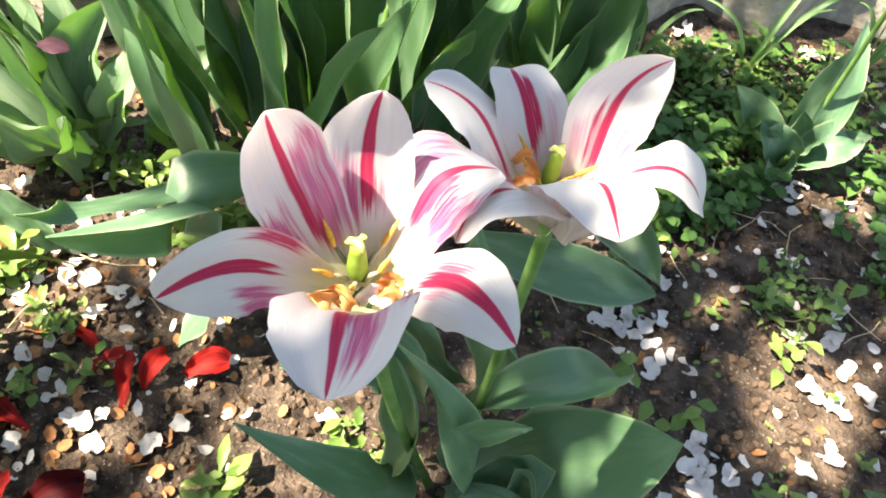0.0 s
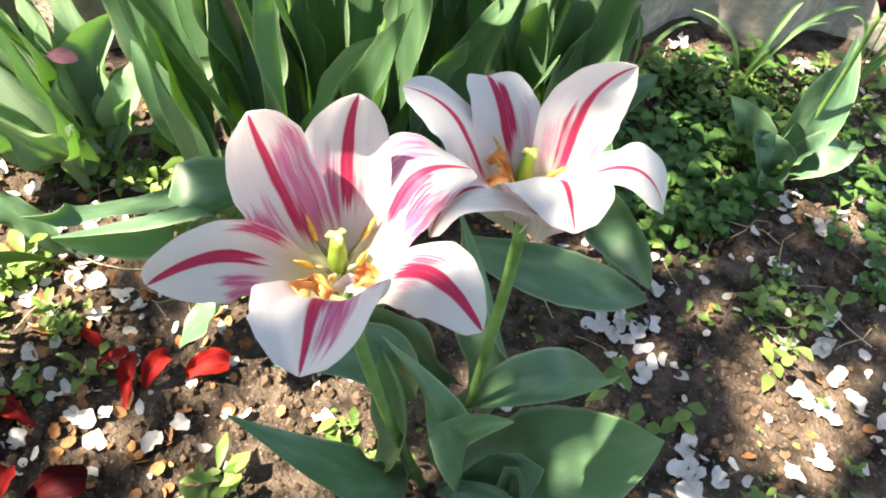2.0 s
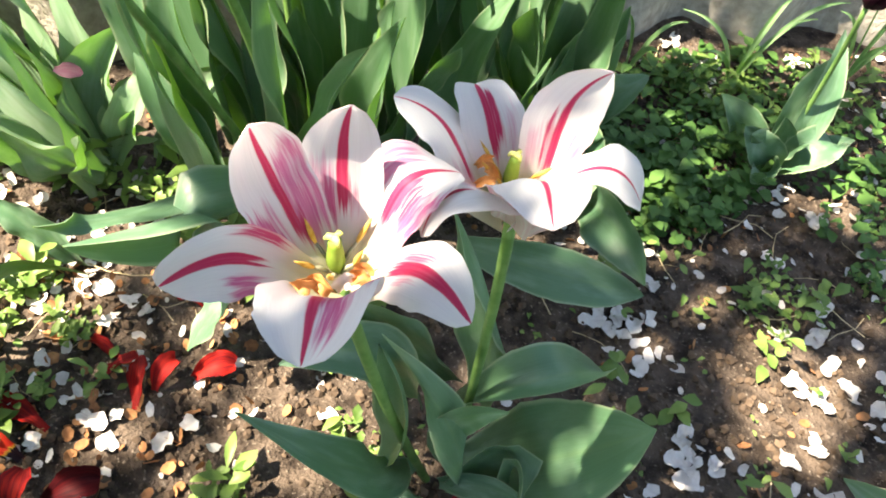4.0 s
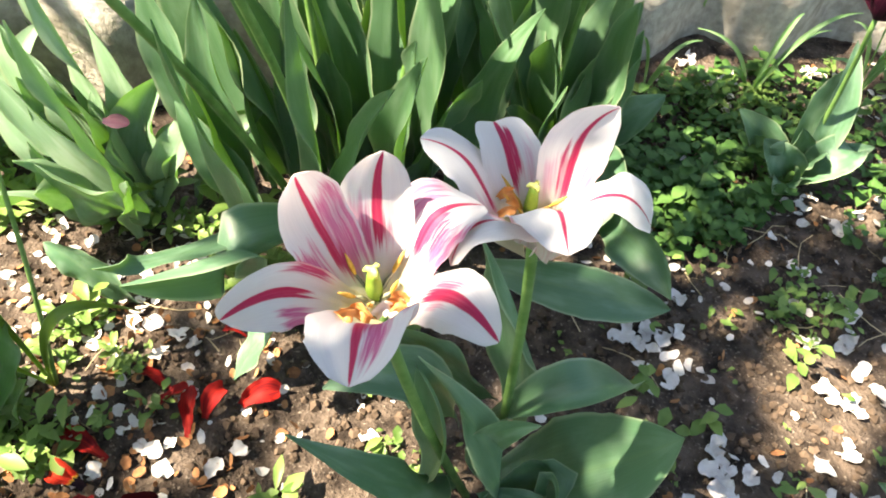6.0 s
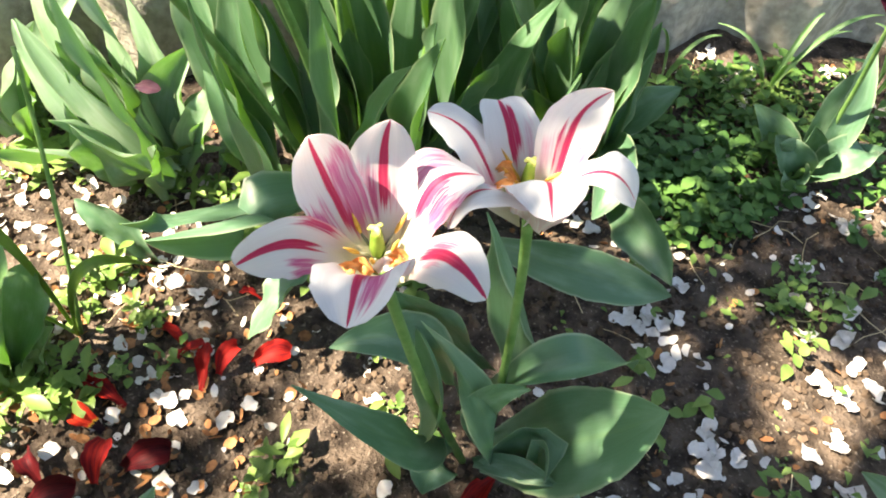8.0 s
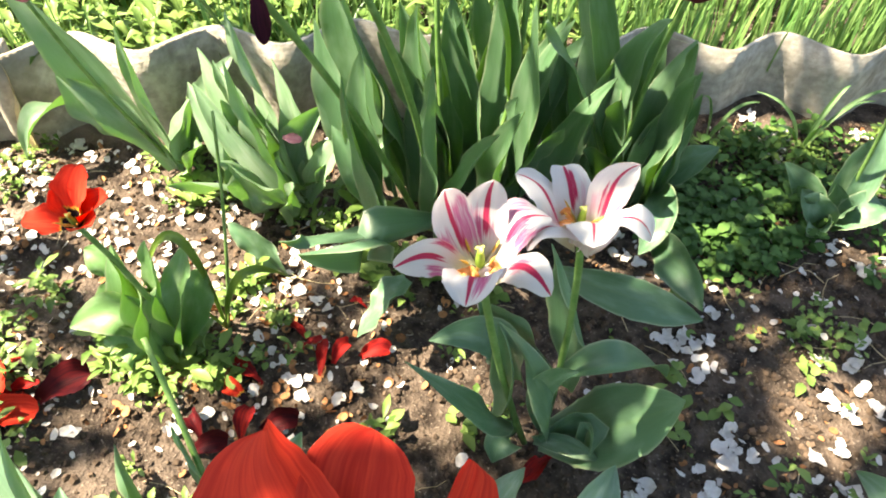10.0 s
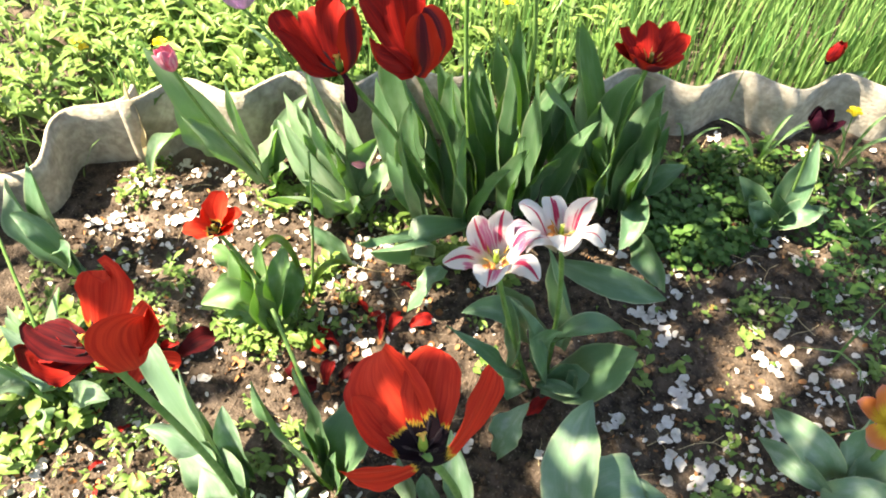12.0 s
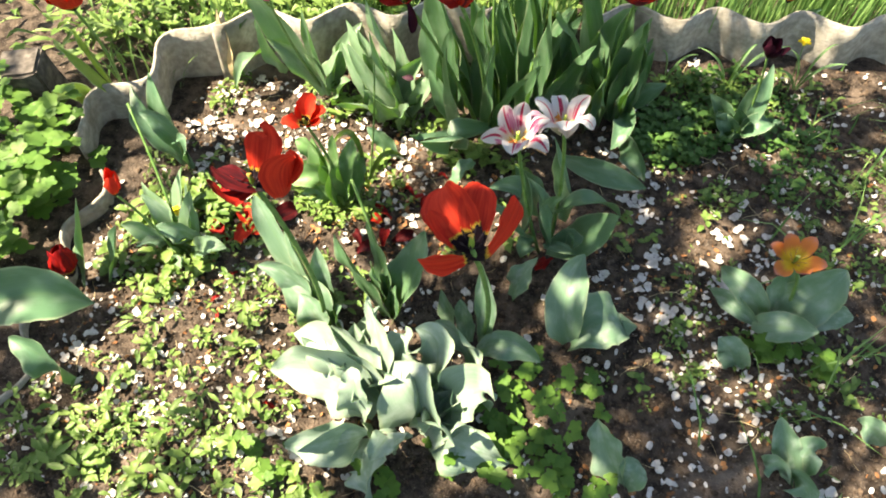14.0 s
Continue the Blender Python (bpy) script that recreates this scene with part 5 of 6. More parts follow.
# a dry leaf leaning on the edging, and a blush petal caught between leaves
dry = thing("dry_leaf", (-0.745, 0.490, 0.0), "dry straw-coloured leaf leaning against the edging", "leaf")
part("leaf", leaf_mesh((-0.724, 0.500, 0.0), (-0.738, 0.512, 0.09), (-0.757, 0.530, 0.178), 0.040, STRAW, np.array((-0.745, 0.490, 0.0)), None, 0.6, 0.3), dry)
caught = np.array((-0.267, 0.473, 0.181))
ob = new("petal", petal_mesh(caught + (-0.013, 0.0, 0.0), caught + (0.0, -0.004, 0.006), caught + (0.013, 0.0, 0.003), 0.013, np.array((0.0, -0.6, 0.8)), BLUSH_PETAL, caught, 0.5, 0.2))
ob.location = caught
tagged(ob, "blush pink petal caught between blue-green tulip leaves", "petal")

# ---- scatter ----


WHITE_SPOTS = [(0.314, 0.914), (0.325, 0.905), (0.345, 0.905), (0.310, 0.885), (0.335, 0.880), (0.345, 0.872), (0.370, 0.865), (0.385, 0.862), (0.500, 0.950), (0.530, 0.955), (0.234, 0.468), (0.287, 0.433), (0.255, 0.502), (0.264, 0.485), (0.281, 0.477), (0.296, 0.488), (0.33, 0.367), (0.318, 0.339), (0.338, 0.34), (0.33, 0.32), (0.242, 0.258), (0.308, 0.274), (0.331, 0.265), (0.327, 0.232), (0.342, 0.221), (0.373, 0.226), (0.385, 0.215), (0.408, 0.183), (0.375, 0.202), (0.445, 0.281), (0.47, 0.321), (0.489, 0.551), (0.48, 0.515), (0.486, 0.479), (0.502, 0.453), (0.549, 0.481), (0.554, 0.407), (0.43, 0.364), (0.457, 0.379), (0.444, 0.446), (0.469, 0.436), (0.558, 0.702), (0.625, 0.68), (0.457, 0.71), (0.506, 0.685), (0.244, 0.63), (0.153, 0.595), (0.19, 0.586), (0.295, 0.579), (0.296, 0.537), (0.585, 0.56), (0.568, 0.529), (0.021, 0.148), (-0.01, 0.122), (0.011, 0.088), (0.038, 0.225)]
MORE_SPOTS = [(-0.343, 0.376), (-0.252, 0.377), (-0.234, 0.380), (-0.286, 0.350), (-0.214, 0.347), (-0.213, 0.267), (-0.257, 0.262), (-0.166, 0.239), (-0.123, 0.250), (-0.106, 0.270), (-0.259, 0.182), (-0.151, 0.180), (-0.121, 0.184), (-0.281, 0.150), (-0.361, 0.221), (-0.202, 0.372), (-0.187, 0.370), (-0.113, 0.310), (-0.221, 0.227), (-0.190, 0.254), (-0.168, 0.263), (-0.179, 0.252), (-0.353, 0.227), (-0.250, 0.299),
              (-0.744, 0.331), (-0.724, 0.352), (-0.671, 0.353), (-0.627, 0.351), (-0.66, 0.236), (-0.667, 0.261), (-0.683, 0.448), (-0.717, 0.535), (-0.671, 0.527), (-0.595, 0.422), (-0.514, -0.259), (-0.58, -0.241), (-0.653, -0.243), (-0.647, -0.215), (-0.451, -0.312), (-0.235, -0.276), (-0.292, -0.335), (-0.313, -0.327), (-0.393, -0.295), (-0.217, 0.462), (-0.2, 0.47), (-0.371, -0.421), (-0.252, -0.387)]


def in_bed(x, y):
    return y < fence(x) - 0.03 and x > -0.80 and (y > 0.16 or x > -0.78 - 0.25 * y)


def fallen_petal_mesh(k):
    rng = np.random.default_rng(100 + k)
    long, wide = rng.uniform(0.015, 0.022), rng.uniform(0.012, 0.019)
    bend = rng.uniform(-0.16, 0.10)
    path = bezier((0, -long / 2, 0.002), (0, 0, 0.002 + bend * long), (0, long / 2, 0.003), 7)
    v = np.linspace(0, 1, 7)
    half = np.maximum(0.5 * wide * np.sqrt(np.clip(1 - (2 * (v - 0.52)) ** 2, 0, 1)) ** 0.8 * rng.uniform(0.75, 1.15, 7), 0.0022)
    path = path + np.stack([rng.normal(0, 0.0008, 7), np.zeros(7), rng.normal(0, 0.0007, 7)], 1)
    verts, faces, uvs = blade(path, (0, 0, 1), half, rng.uniform(0.05, 0.6), 0.5, 4, 0.0003, rng)
    return mesh_of("fallen_petal", verts, faces, FALLEN, uvs)


PETAL_KINDS = [fallen_petal_mesh(k) for k in range(16)]
spread = random.Random(5)


def lay(mesh, x, y, size, name, label, category, group, lift=0.003, tilt=16):
    ob = new(name, mesh)
    ob.matrix_world = pose(x, y, ground_height(x, y) + lift, spread.uniform(-tilt, tilt), spread.uniform(-tilt, tilt), spread.uniform(0, 360)) @ Matrix.Diagonal((size, size, size, 1))
    return tagged(ob, label, category, group)


spots = [(x, y, spread.uniform(0.95, 1.25)) for x, y in WHITE_SPOTS + MORE_SPOTS[24:]]
spots += [(x, y, spread.uniform(0.70, 1.0)) for x, y in MORE_SPOTS[:24]]
spots += [(x + spread.gauss(0, 0.014), y + spread.gauss(0, 0.012), spread.uniform(0.7, 1.1)) for x, y in WHITE_SPOTS[::2] + MORE_SPOTS[24::2] for _ in range(2)]
while len(spots) < 295:
    x, y = spread.uniform(-0.82, 0.85), spread.uniform(-0.5, 1.0)
    if not in_bed(x, y):
        continue
    if -0.38 < x < -0.06 and 0.14 < y < 0.40:
        continue
    if noise.noise((x * 4.5, y * 4.5, 2.2)) + spread.uniform(-0.35, 0.45) > 0.0:
        spots.append((x, y, spread.uniform(0.75, 1.2)))
for x, y, size in spots:
    lay(spread.choice(PETAL_KINDS), x, y, size, "fallen_petal", "white blossom petal fallen on the soil", "petal", "fallen blossom petals")


def gather(name, material, verts, faces, label, category, smooth=False):
    ob = new(name, mesh_of(name, verts, faces, material, smooth=smooth))
    return tagged(ob, label, category, kind="stuff")


def scattered(name, kind_mesh, material, places, label, category):
    """Many small pieces joined: places are rows of x, y, z, size, three turns."""
    verts, faces, base = [], [], 0
    for x, y, z, size, rx, ry, rz, which in places:
        v, f = kind_mesh[which % len(kind_mesh)]
        turn = np.array(Euler((rx, ry, rz)).to_matrix())
        verts.append(v @ turn.T * size + (x, y, z))
        faces += [[i + base for i in q] for q in f]
        base += len(v)
    return gather(name, material, np.concatenate(verts), faces, label, category)


def piece_disc(k, lobes=0, depth=0.0, sides=8, cup=0.2):
    """A small flat leaf or scale, one unit long, as a fan."""
    rng = np.random.default_rng(300 + k)
    ang = np.linspace(0, 2 * np.pi, sides, endpoint=False)
    r = 0.5 * (1 + rng.uniform(-0.12, 0.12, sides)) * (1 - depth * (0.5 + 0.5 * np.cos(lobes * ang)))
    x, y = r * np.cos(ang) * rng.uniform(0.6, 0.95), r * np.sin(ang)
    v = np.concatenate([[[0, 0, 0]], np.stack([x, y, cup * (x**2 + y**2) + rng.uniform(-0.05, 0.05, sides)], 1)])
    return v, [[0, 1 + i, 1 + (i + 1) % sides] for i in range(sides)]


def piece_clod(k):
    rng = np.random.default_rng(500 + k)
    v = np.array([(1, 0, 0), (-1, 0, 0), (0, 1, 0), (0, -1, 0), (0, 0, 1), (0, 0, -1), (0.6, 0.6, 0.6), (-0.6, 0.6, 0.5), (0.6, -0.6, 0.5), (-0.6, -0.6, 0.6)], float) * 0.5
    v *= rng.uniform(0.7, 1.2, (10, 1))
    return v, [[4, 0, 6], [0, 2, 6], [2, 4, 6], [4, 2, 7], [2, 1, 7], [1, 4, 7], [4, 3, 8], [3, 0, 8], [0, 4, 8], [4, 1, 9], [1, 3, 9], [3, 4, 9], [5, 2, 0], [5, 1, 2], [5, 3, 1], [5, 0, 3]]


def bed_places(count, rng, low, high, lift=0.0, tilt=0.5, keep=None):
    rows = []
    while len(rows) < count:
        x, y = rng.uniform(-0.9, 0.95), rng.uniform(-0.6, 1.05)
        if not in_bed(x, y) or (keep and not keep(x, y, rng)):
            continue
        size = rng.uniform(low, high)
        rows.append((x, y, ground_height(x, y) + lift * size, size, rng.uniform(-tilt, tilt), rng.uniform(-tilt, tilt), rng.uniform(0, 6.28), int(rng.integers(0, 99))))
    return rows


drift = np.random.default_rng(21)
clumped = lambda x, y, rng: noise.noise((x * 5, y * 5, 7.7)) + rng.uniform(-0.4, 0.4) > 0.0
scattered("soil_crumbs", [piece_clod(k) for k in range(6)], CLOD, bed_places(12000, drift, 0.003, 0.012, 0.15, 3.0), "loose crumbs and clods of dark soil", "soil")
scattered("bud_scales", [piece_disc(k) for k in range(6)], HUSK, bed_places(1300, drift, 0.005, 0.013, 0.3, 1.1, clumped), "dry orange-brown bud scales littering the soil", "litter")
scattered("blossom_litter", [piece_disc(k + 9, 2, 0.25, 7, 0.5) for k in range(12)], FALLEN, bed_places(1700, drift, 0.005, 0.016, 0.3, 0.7, clumped), "small white blossom petals strewn over the soil", "petals")


near_clump = lambda x, y, rng: -0.38 < x < -0.06 and 0.14 < y < 0.40
near_left = lambda x, y, rng: (-0.78 < x < -0.08 and -0.48 < y < 0.02) or (-0.78 < x < -0.22 and 0.28 < y < 0.52)
scattered("blossom_litter", [piece_disc(k + 19, 3, 0.2, 7, 0.5) for k in range(12)], FALLEN, bed_places(520, drift, 0.007, 0.018, 0.3, 0.9, near_left), "white blossom petals lying thick on sunny soil", "petals")
scattered("bud_scales", [piece_disc(k + 29) for k in range(6)], HUSK, bed_places(260, drift, 0.005, 0.013, 0.3, 1.1, near_left), "dry brown bud scales among the weeds", "litter")
scattered("bud_scales", [piece_disc(k + 59) for k in range(6)], HUSK, bed_places(130, drift, 0.007, 0.017, 0.3, 1.0, near_clump), "orange-brown bud scales round the dropped petals", "litter")
shady_right = lambda x, y, rng: 0.25 < x < 0.80 and -0.35 < y < 0.45 and noise.noise((x * 7, y * 7, 1.7)) + rng.uniform(-0.3, 0.3) > -0.05
scattered("blossom_litter", [piece_disc(k + 39, 3, 0.22, 7, 0.5) for k in range(12)], FALLEN, bed_places(330, drift, 0.009, 0.022, 0.25, 0.6, shady_right), "white blossom petals in drifts on shaded soil", "petals")
scattered("bud_scales", [piece_disc(k + 69) for k in range(6)], HUSK, bed_places(150, drift, 0.007, 0.016, 0.3, 0.9, shady_right), "dry brown bud scales on shaded soil", "litter")

sunny_back = lambda x, y, rng: -0.66 < x < -0.22 and 0.33 < y < 0.54
scattered("blossom_litter", [piece_disc(k + 79, 3, 0.2, 7, 0.5) for k in range(12)], FALLEN, bed_places(150, drift, 0.008, 0.018, 0.3, 0.8, sunny_back), "white blossom petals on sunlit soil before the edging", "petals")
far_right = lambda x, y, rng: 0.42 < x < 0.85 and 0.42 < y < 0.95
scattered("blossom_litter", [piece_disc(k + 99, 3, 0.2, 7, 0.5) for k in range(12)], FALLEN, bed_places(110, drift, 0.009, 0.020, 0.5, 0.7, far_right), "white blossom petals among weeds and clover", "petals")


def twig_piece(k):
    rng = np.random.default_rng(700 + k)
    bend = rng.uniform(-0.12, 0.12, 3)
    v, f = tube(np.array([(0, -0.5, 0), (bend[0], -0.15, 0.03), (bend[1], 0.2, 0.02), (bend[2], 0.5, 0)]), 0.009, 4)
    return v, f


scattered("straw", [twig_piece(k) for k in range(6)], STRAW, bed_places(190, drift, 0.03, 0.08, 0.03, 0.12), "dry straw and thin twigs on the soil", "litter")

# scarlet petals dropped on the soil
RED_SPOTS = [(-0.545, 0.095), (-0.490, 0.116), (-0.523, 0.152), (-0.458, -0.003), (-0.464, -0.066), (-0.442, -0.099), (-0.265, -0.229), (0.165, 0.335), (-0.475, 0.140), (0.120, 0.240), (-0.512, 0.158), (-0.464, 0.124), (-0.439, 0.178),
             (-0.239, 0.246), (-0.208, 0.322), (-0.152, 0.386), (-0.186, 0.306), (-0.164, 0.297)]
for k, (x, y) in enumerate(RED_SPOTS):
    size = spread.uniform(0.034, 0.054) if k not in (3, 4, 5, 6, 7, 15) else 0.024
    turn = spread.uniform(0, 6.28)
    d = np.array((math.cos(turn), math.sin(turn), 0.0))
    z = ground_height(x, y)
    here = np.array((x, y, z))
    mesh = petal_mesh(here - d * size / 2 + (0, 0, 0.003), here + (0, 0, spread.uniform(0.004, 0.022)), here + d * size / 2 + (0, 0, spread.uniform(0.002, 0.012)), size * spread.uniform(0.28, 0.5),
                      np.array((0, 0, 1.0)), DROPPED_RED, here, spread.uniform(0.2, 0.9), 0.8)
    ob = new("dropped_petal", mesh)
    ob.location = here
    tagged(ob, "curled scarlet tulip petal dropped on the soil", "petal", "dropped tulip petals")

for x, y, size, turn, stuff in ((-0.460, 0.107, 0.058, 0.5, RED_PETAL), (-0.497, 0.128, 0.056, 2.2, RED_PETAL), (-0.429, 0.157, 0.062, 0.9, WILTED_PETAL), (-0.480, 0.075, 0.050, 1.5, RED_PETAL), (-0.531, 0.074, 0.046, 2.7, DROPPED_RED),
                              (-0.238, 0.215, 0.032, 2.9, RED_PETAL), (-0.209, 0.183, 0.036, 1.75, DROPPED_RED), (-0.173, 0.197, 0.042, 0.55, WILTED_PETAL), (-0.234, 0.146, 0.040, 0.6, WILTED_PETAL), (-0.261, 0.164, 0.030, 2.4, WILTED_PETAL), (-0.144, 0.308, 0.030, 1.3, DROPPED_RED), (-0.104, 0.322, 0.036, 0.5, DROPPED_RED)):
    here, d = np.array((x, y, ground_height(x, y))), np.array((math.cos(turn), math.sin(turn), 0.0))
    ob = new("dropped_petal", petal_mesh(here - d * size / 2 + (0, 0, 0.004), here + (0, 0, 0.030), here + d * size / 2 + (0, 0, 0.014), 0.62 * size, np.array((0.1, -0.5, 1.0)), stuff, here, 0.7, 0.35))
    ob.location = here
    tagged(ob, "large cupped tulip petal fallen on weeds and soil", "petal", "dropped tulip petals")

# ---- weeds, clover, celandine, grass ----


def leaf_fan(rng, x, y, z, heading, length, width, rise, out):
    """A small oval leaf, folded at its midrib, rising outwards from x, y, z."""
    d, s = np.array((math.cos(heading), math.sin(heading), 0.0)), np.array((-math.sin(heading), math.cos(heading), 0.0))
    root = np.array((x, y, z))
    mid = root + d * length * 0.55 + (0, 0, rise * 0.8)
    tip = root + d * length + (0, 0, rise * rng.uniform(0.4, 1.0))
    fold = (0, 0, width * 0.18)
    near = root + d * length * 0.3 + (0, 0, rise * 0.5)
    v = [root, near - s * width * 0.38 + fold, mid - s * width * 0.5 + fold, root + d * length * 0.82 + (0, 0, rise * 0.8) - s * width * 0.28, tip,
         root + d * length * 0.82 + (0, 0, rise * 0.8) + s * width * 0.28, mid + s * width * 0.5 + fold, near + s * width * 0.38 + fold, mid]
    b = len(out[0])
    out[0].extend(v)
    out[1].extend([[b, b + 1, b + 8], [b + 1, b + 2, b + 8], [b + 2, b + 3, b + 8], [b + 3, b + 4, b + 8], [b + 4, b + 5, b + 8], [b + 5, b + 6, b + 8], [b + 6, b + 7, b + 8], [b + 7, b, b + 8]])


def weed_patch(name, material, areas, count, length, tall, label, seed, slim=0.5):
    """Low weeds: areas are rows of centre, radii and weight."""
    rng = np.random.default_rng(seed)
    out = ([], [])
    weights = np.array([a[4] for a in areas], float)
    for k in rng.choice(len(areas), count, p=weights / weights.sum()):
        cx, cy, rx, ry, _ = areas[k]
        a, r = rng.uniform(0, 6.28), math.sqrt(rng.uniform(0, 1))
        x, y = cx + rx * r * math.cos(a), cy + ry * r * math.sin(a)
        z = ground_height(x, y)
        grow = min(1.4, rng.lognormal(-0.35, 0.4))
        for _ in range(int(rng.integers(3, 9))):
            up = rng.uniform(0.0, 1.0) * tall * grow
            leaf_fan(rng, x + rng.normal(0, 0.006), y + rng.normal(0, 0.006), z + up, rng.uniform(0, 6.28), length * rng.uniform(0.5, 1.0) * grow, length * slim * grow * rng.uniform(0.7, 1.1), rng.uniform(-0.2, 0.5) * length, out)
    gather(name, material, np.array(out[0]), out[1], label, "weeds", True)


weed_patch("weeds", WEED, [(-0.42, -0.22, 0.20, 0.24, 5), (-0.33, -0.40, 0.26, 0.12, 3), (-0.60, -0.42, 0.12, 0.10, 1.5), (-0.34, 0.235, 0.09, 0.06, 1.6), (-0.55, 0.10, 0.12, 0.12, 1.6), (-0.27, 0.02, 0.08, 0.08, 0.8), (-0.47, 0.53, 0.10, 0.06, 0.8),
                           (-0.72, 0.46, 0.05, 0.10, 0.5), (-0.62, 0.20, 0.16, 0.10, 1.2), (-0.34, 0.300, 0.05, 0.05, 0.3)], 540, 0.029, 0.036, "low sunlit yellow-green weeds between the tulips", 31, 0.36)
weed_patch("weeds", WEED, [(0.44, 0.54, 0.05, 0.04, 0.3), (0.40, 0.26, 0.05, 0.08, 0.3), (0.55, 0.16, 0.2, 0.10, 0.5), (0.70, 0.62, 0.16, 0.22, 2), (0.75, 0.25, 0.12, 0.2, 0.8), (0.45, 0.05, 0.2, 0.08, 0.3), (0.05, 0.28, 0.04, 0.03, 0.4), (0.35, 0.46, 0.2, 0.2, 0.4)], 330, 0.020, 0.030, "sparse small weeds in the shaded soil", 32)
weed_patch("clover", CLOVER, [(0.33, 0.76, 0.11, 0.13, 5), (0.28, 0.66, 0.09, 0.06, 2), (0.45, 0.88, 0.14, 0.06, 1.4), (0.58, 0.72, 0.12, 0.14, 1.6)], 560, 0.0205, 0.032, "dense dark green clover carpet beside the tulips", 33, 0.66)
weed_patch("weeds", WEED, [(0.41, 0.865, 0.12, 0.03, 1.0), (0.56, 0.930, 0.10, 0.03, 0.8), (0.30, 0.845, 0.07, 0.03, 0.6)], 60, 0.030, 0.030, "narrow-leaved weeds at the foot of the edging", 37, 0.30)
weed_patch("weeds", WEED, [(-0.391, 0.512, 0.03, 0.02, 1.0), (-0.376, 0.538, 0.03, 0.02, 0.8), (-0.296, 0.505, 0.04, 0.02, 1.2), (-0.218, 0.515, 0.03, 0.02, 1.2), (-0.201, 0.536, 0.03, 0.02, 1.0), (-0.150, 0.480, 0.03, 0.015, 0.6)], 50, 0.036, 0.040, "lime green weeds at the foot of tulip clumps", 38, 0.38)
SPROUTS = [(-0.235, 0.274), (-0.264, 0.230), (-0.308, 0.241), (-0.239, 0.329), (-0.318, 0.351), (-0.297, 0.371), (-0.078, 0.203), (-0.066, 0.224), (-0.193, 0.292), (-0.314, 0.269), (-0.376, 0.219), (-0.350, 0.236), (-0.340, 0.190), (-0.01, 0.35)]
weed_patch("weeds", WEED, [(x, y, 0.018, 0.012, 1.0) for x, y in SPROUTS], 62, 0.023, 0.028, "scattered small lime green sprouts in the soil", 36, 0.42)
weed_patch("weeds", WEED, [(-0.62, 0.02, 0.12, 0.14, 2), (-0.10, 0.46, 0.12, 0.06, 0.5)], 150, 0.034, 0.035, "mixed green weeds about the tulip leaves", 34)


def lobed_leaf(rng, x, y, z, heading, size, tilt, out):
    """A celandine leaflet: rounded lobes round a folded midrib."""
    sides = 22
    ang = np.linspace(-np.pi, np.pi, sides, endpoint=False)
    r = 0.5 * size * (0.62 + 0.46 * np.abs(np.cos(2.5 * ang)) ** 0.7) * (1 + 0.12 * np.cos(ang))
    px, py = r * np.cos(ang) + 0.42 * size, r * np.sin(ang) * 0.85
    pz = np.sin(tilt) * px + 0.10 * np.abs(py) + rng.normal(0, 0.015 * size, sides)
    c, s = math.cos(heading), math.sin(heading)
    b = len(out[0])
    out[0].append((x + 0.42 * size * c, y + 0.42 * size * s, z + math.sin(tilt) * 0.42 * size))
    out[0].extend(zip(x + px * c - py * s, y + px * s + py * c, z + pz))
    out[1].extend([b, b + 1 + i, b + 1 + (i + 1) % sides] for i in range(sides))


def celandine(areas, count, size, tall, label, seed):
    rng = np.random.default_rng(seed)
    out = ([], [])
    weights = np.array([a[4] for a in areas], float)
    for k in rng.choice(len(areas), count, p=weights / weights.sum()):
        cx, cy, rx, ry, _ = areas[k]
        a, r = rng.uniform(0, 6.28), math.sqrt(rng.uniform(0, 1))
        x, y = cx + rx * r * math.cos(a), cy + ry * r * math.sin(a)
        z = ground_height(x, y) + tall * rng.uniform(0.15, 1.0)
        head = rng.uniform(0, 6.28)
        for turn in (-1.25, 0.0, 1.25):
            lobed_leaf(rng, x, y, z, head + turn, size * rng.uniform(0.6, 1.0), rng.uniform(-0.5, 0.35), out)
    gather("celandine", CELANDINE, np.array(out[0]), out[1], label, "weeds", True)


celandine([(0.20, -0.04, 0.11, 0.08, 3), (0.12, -0.17, 0.11, 0.06, 2), (0.27, -0.16, 0.08, 0.08, 1.5), (-0.13, -0.32, 0.14, 0.06, 1.2), (0.60, 0.19, 0.08, 0.03, 0.8), (0.30, -0.24, 0.2, 0.06, 1)], 95, 0.030, 0.045, "bright green lobed celandine leaves low over the soil", 41)
celandine([(-1.02, 0.10, 0.16, 0.14, 3), (-0.96, -0.10, 0.12, 0.16, 2.5), (-1.20, 0.22, 0.12, 0.10, 1)], 150, 0.046, 0.13, "lush yellow-green celandine beyond the sunken edging", 42)


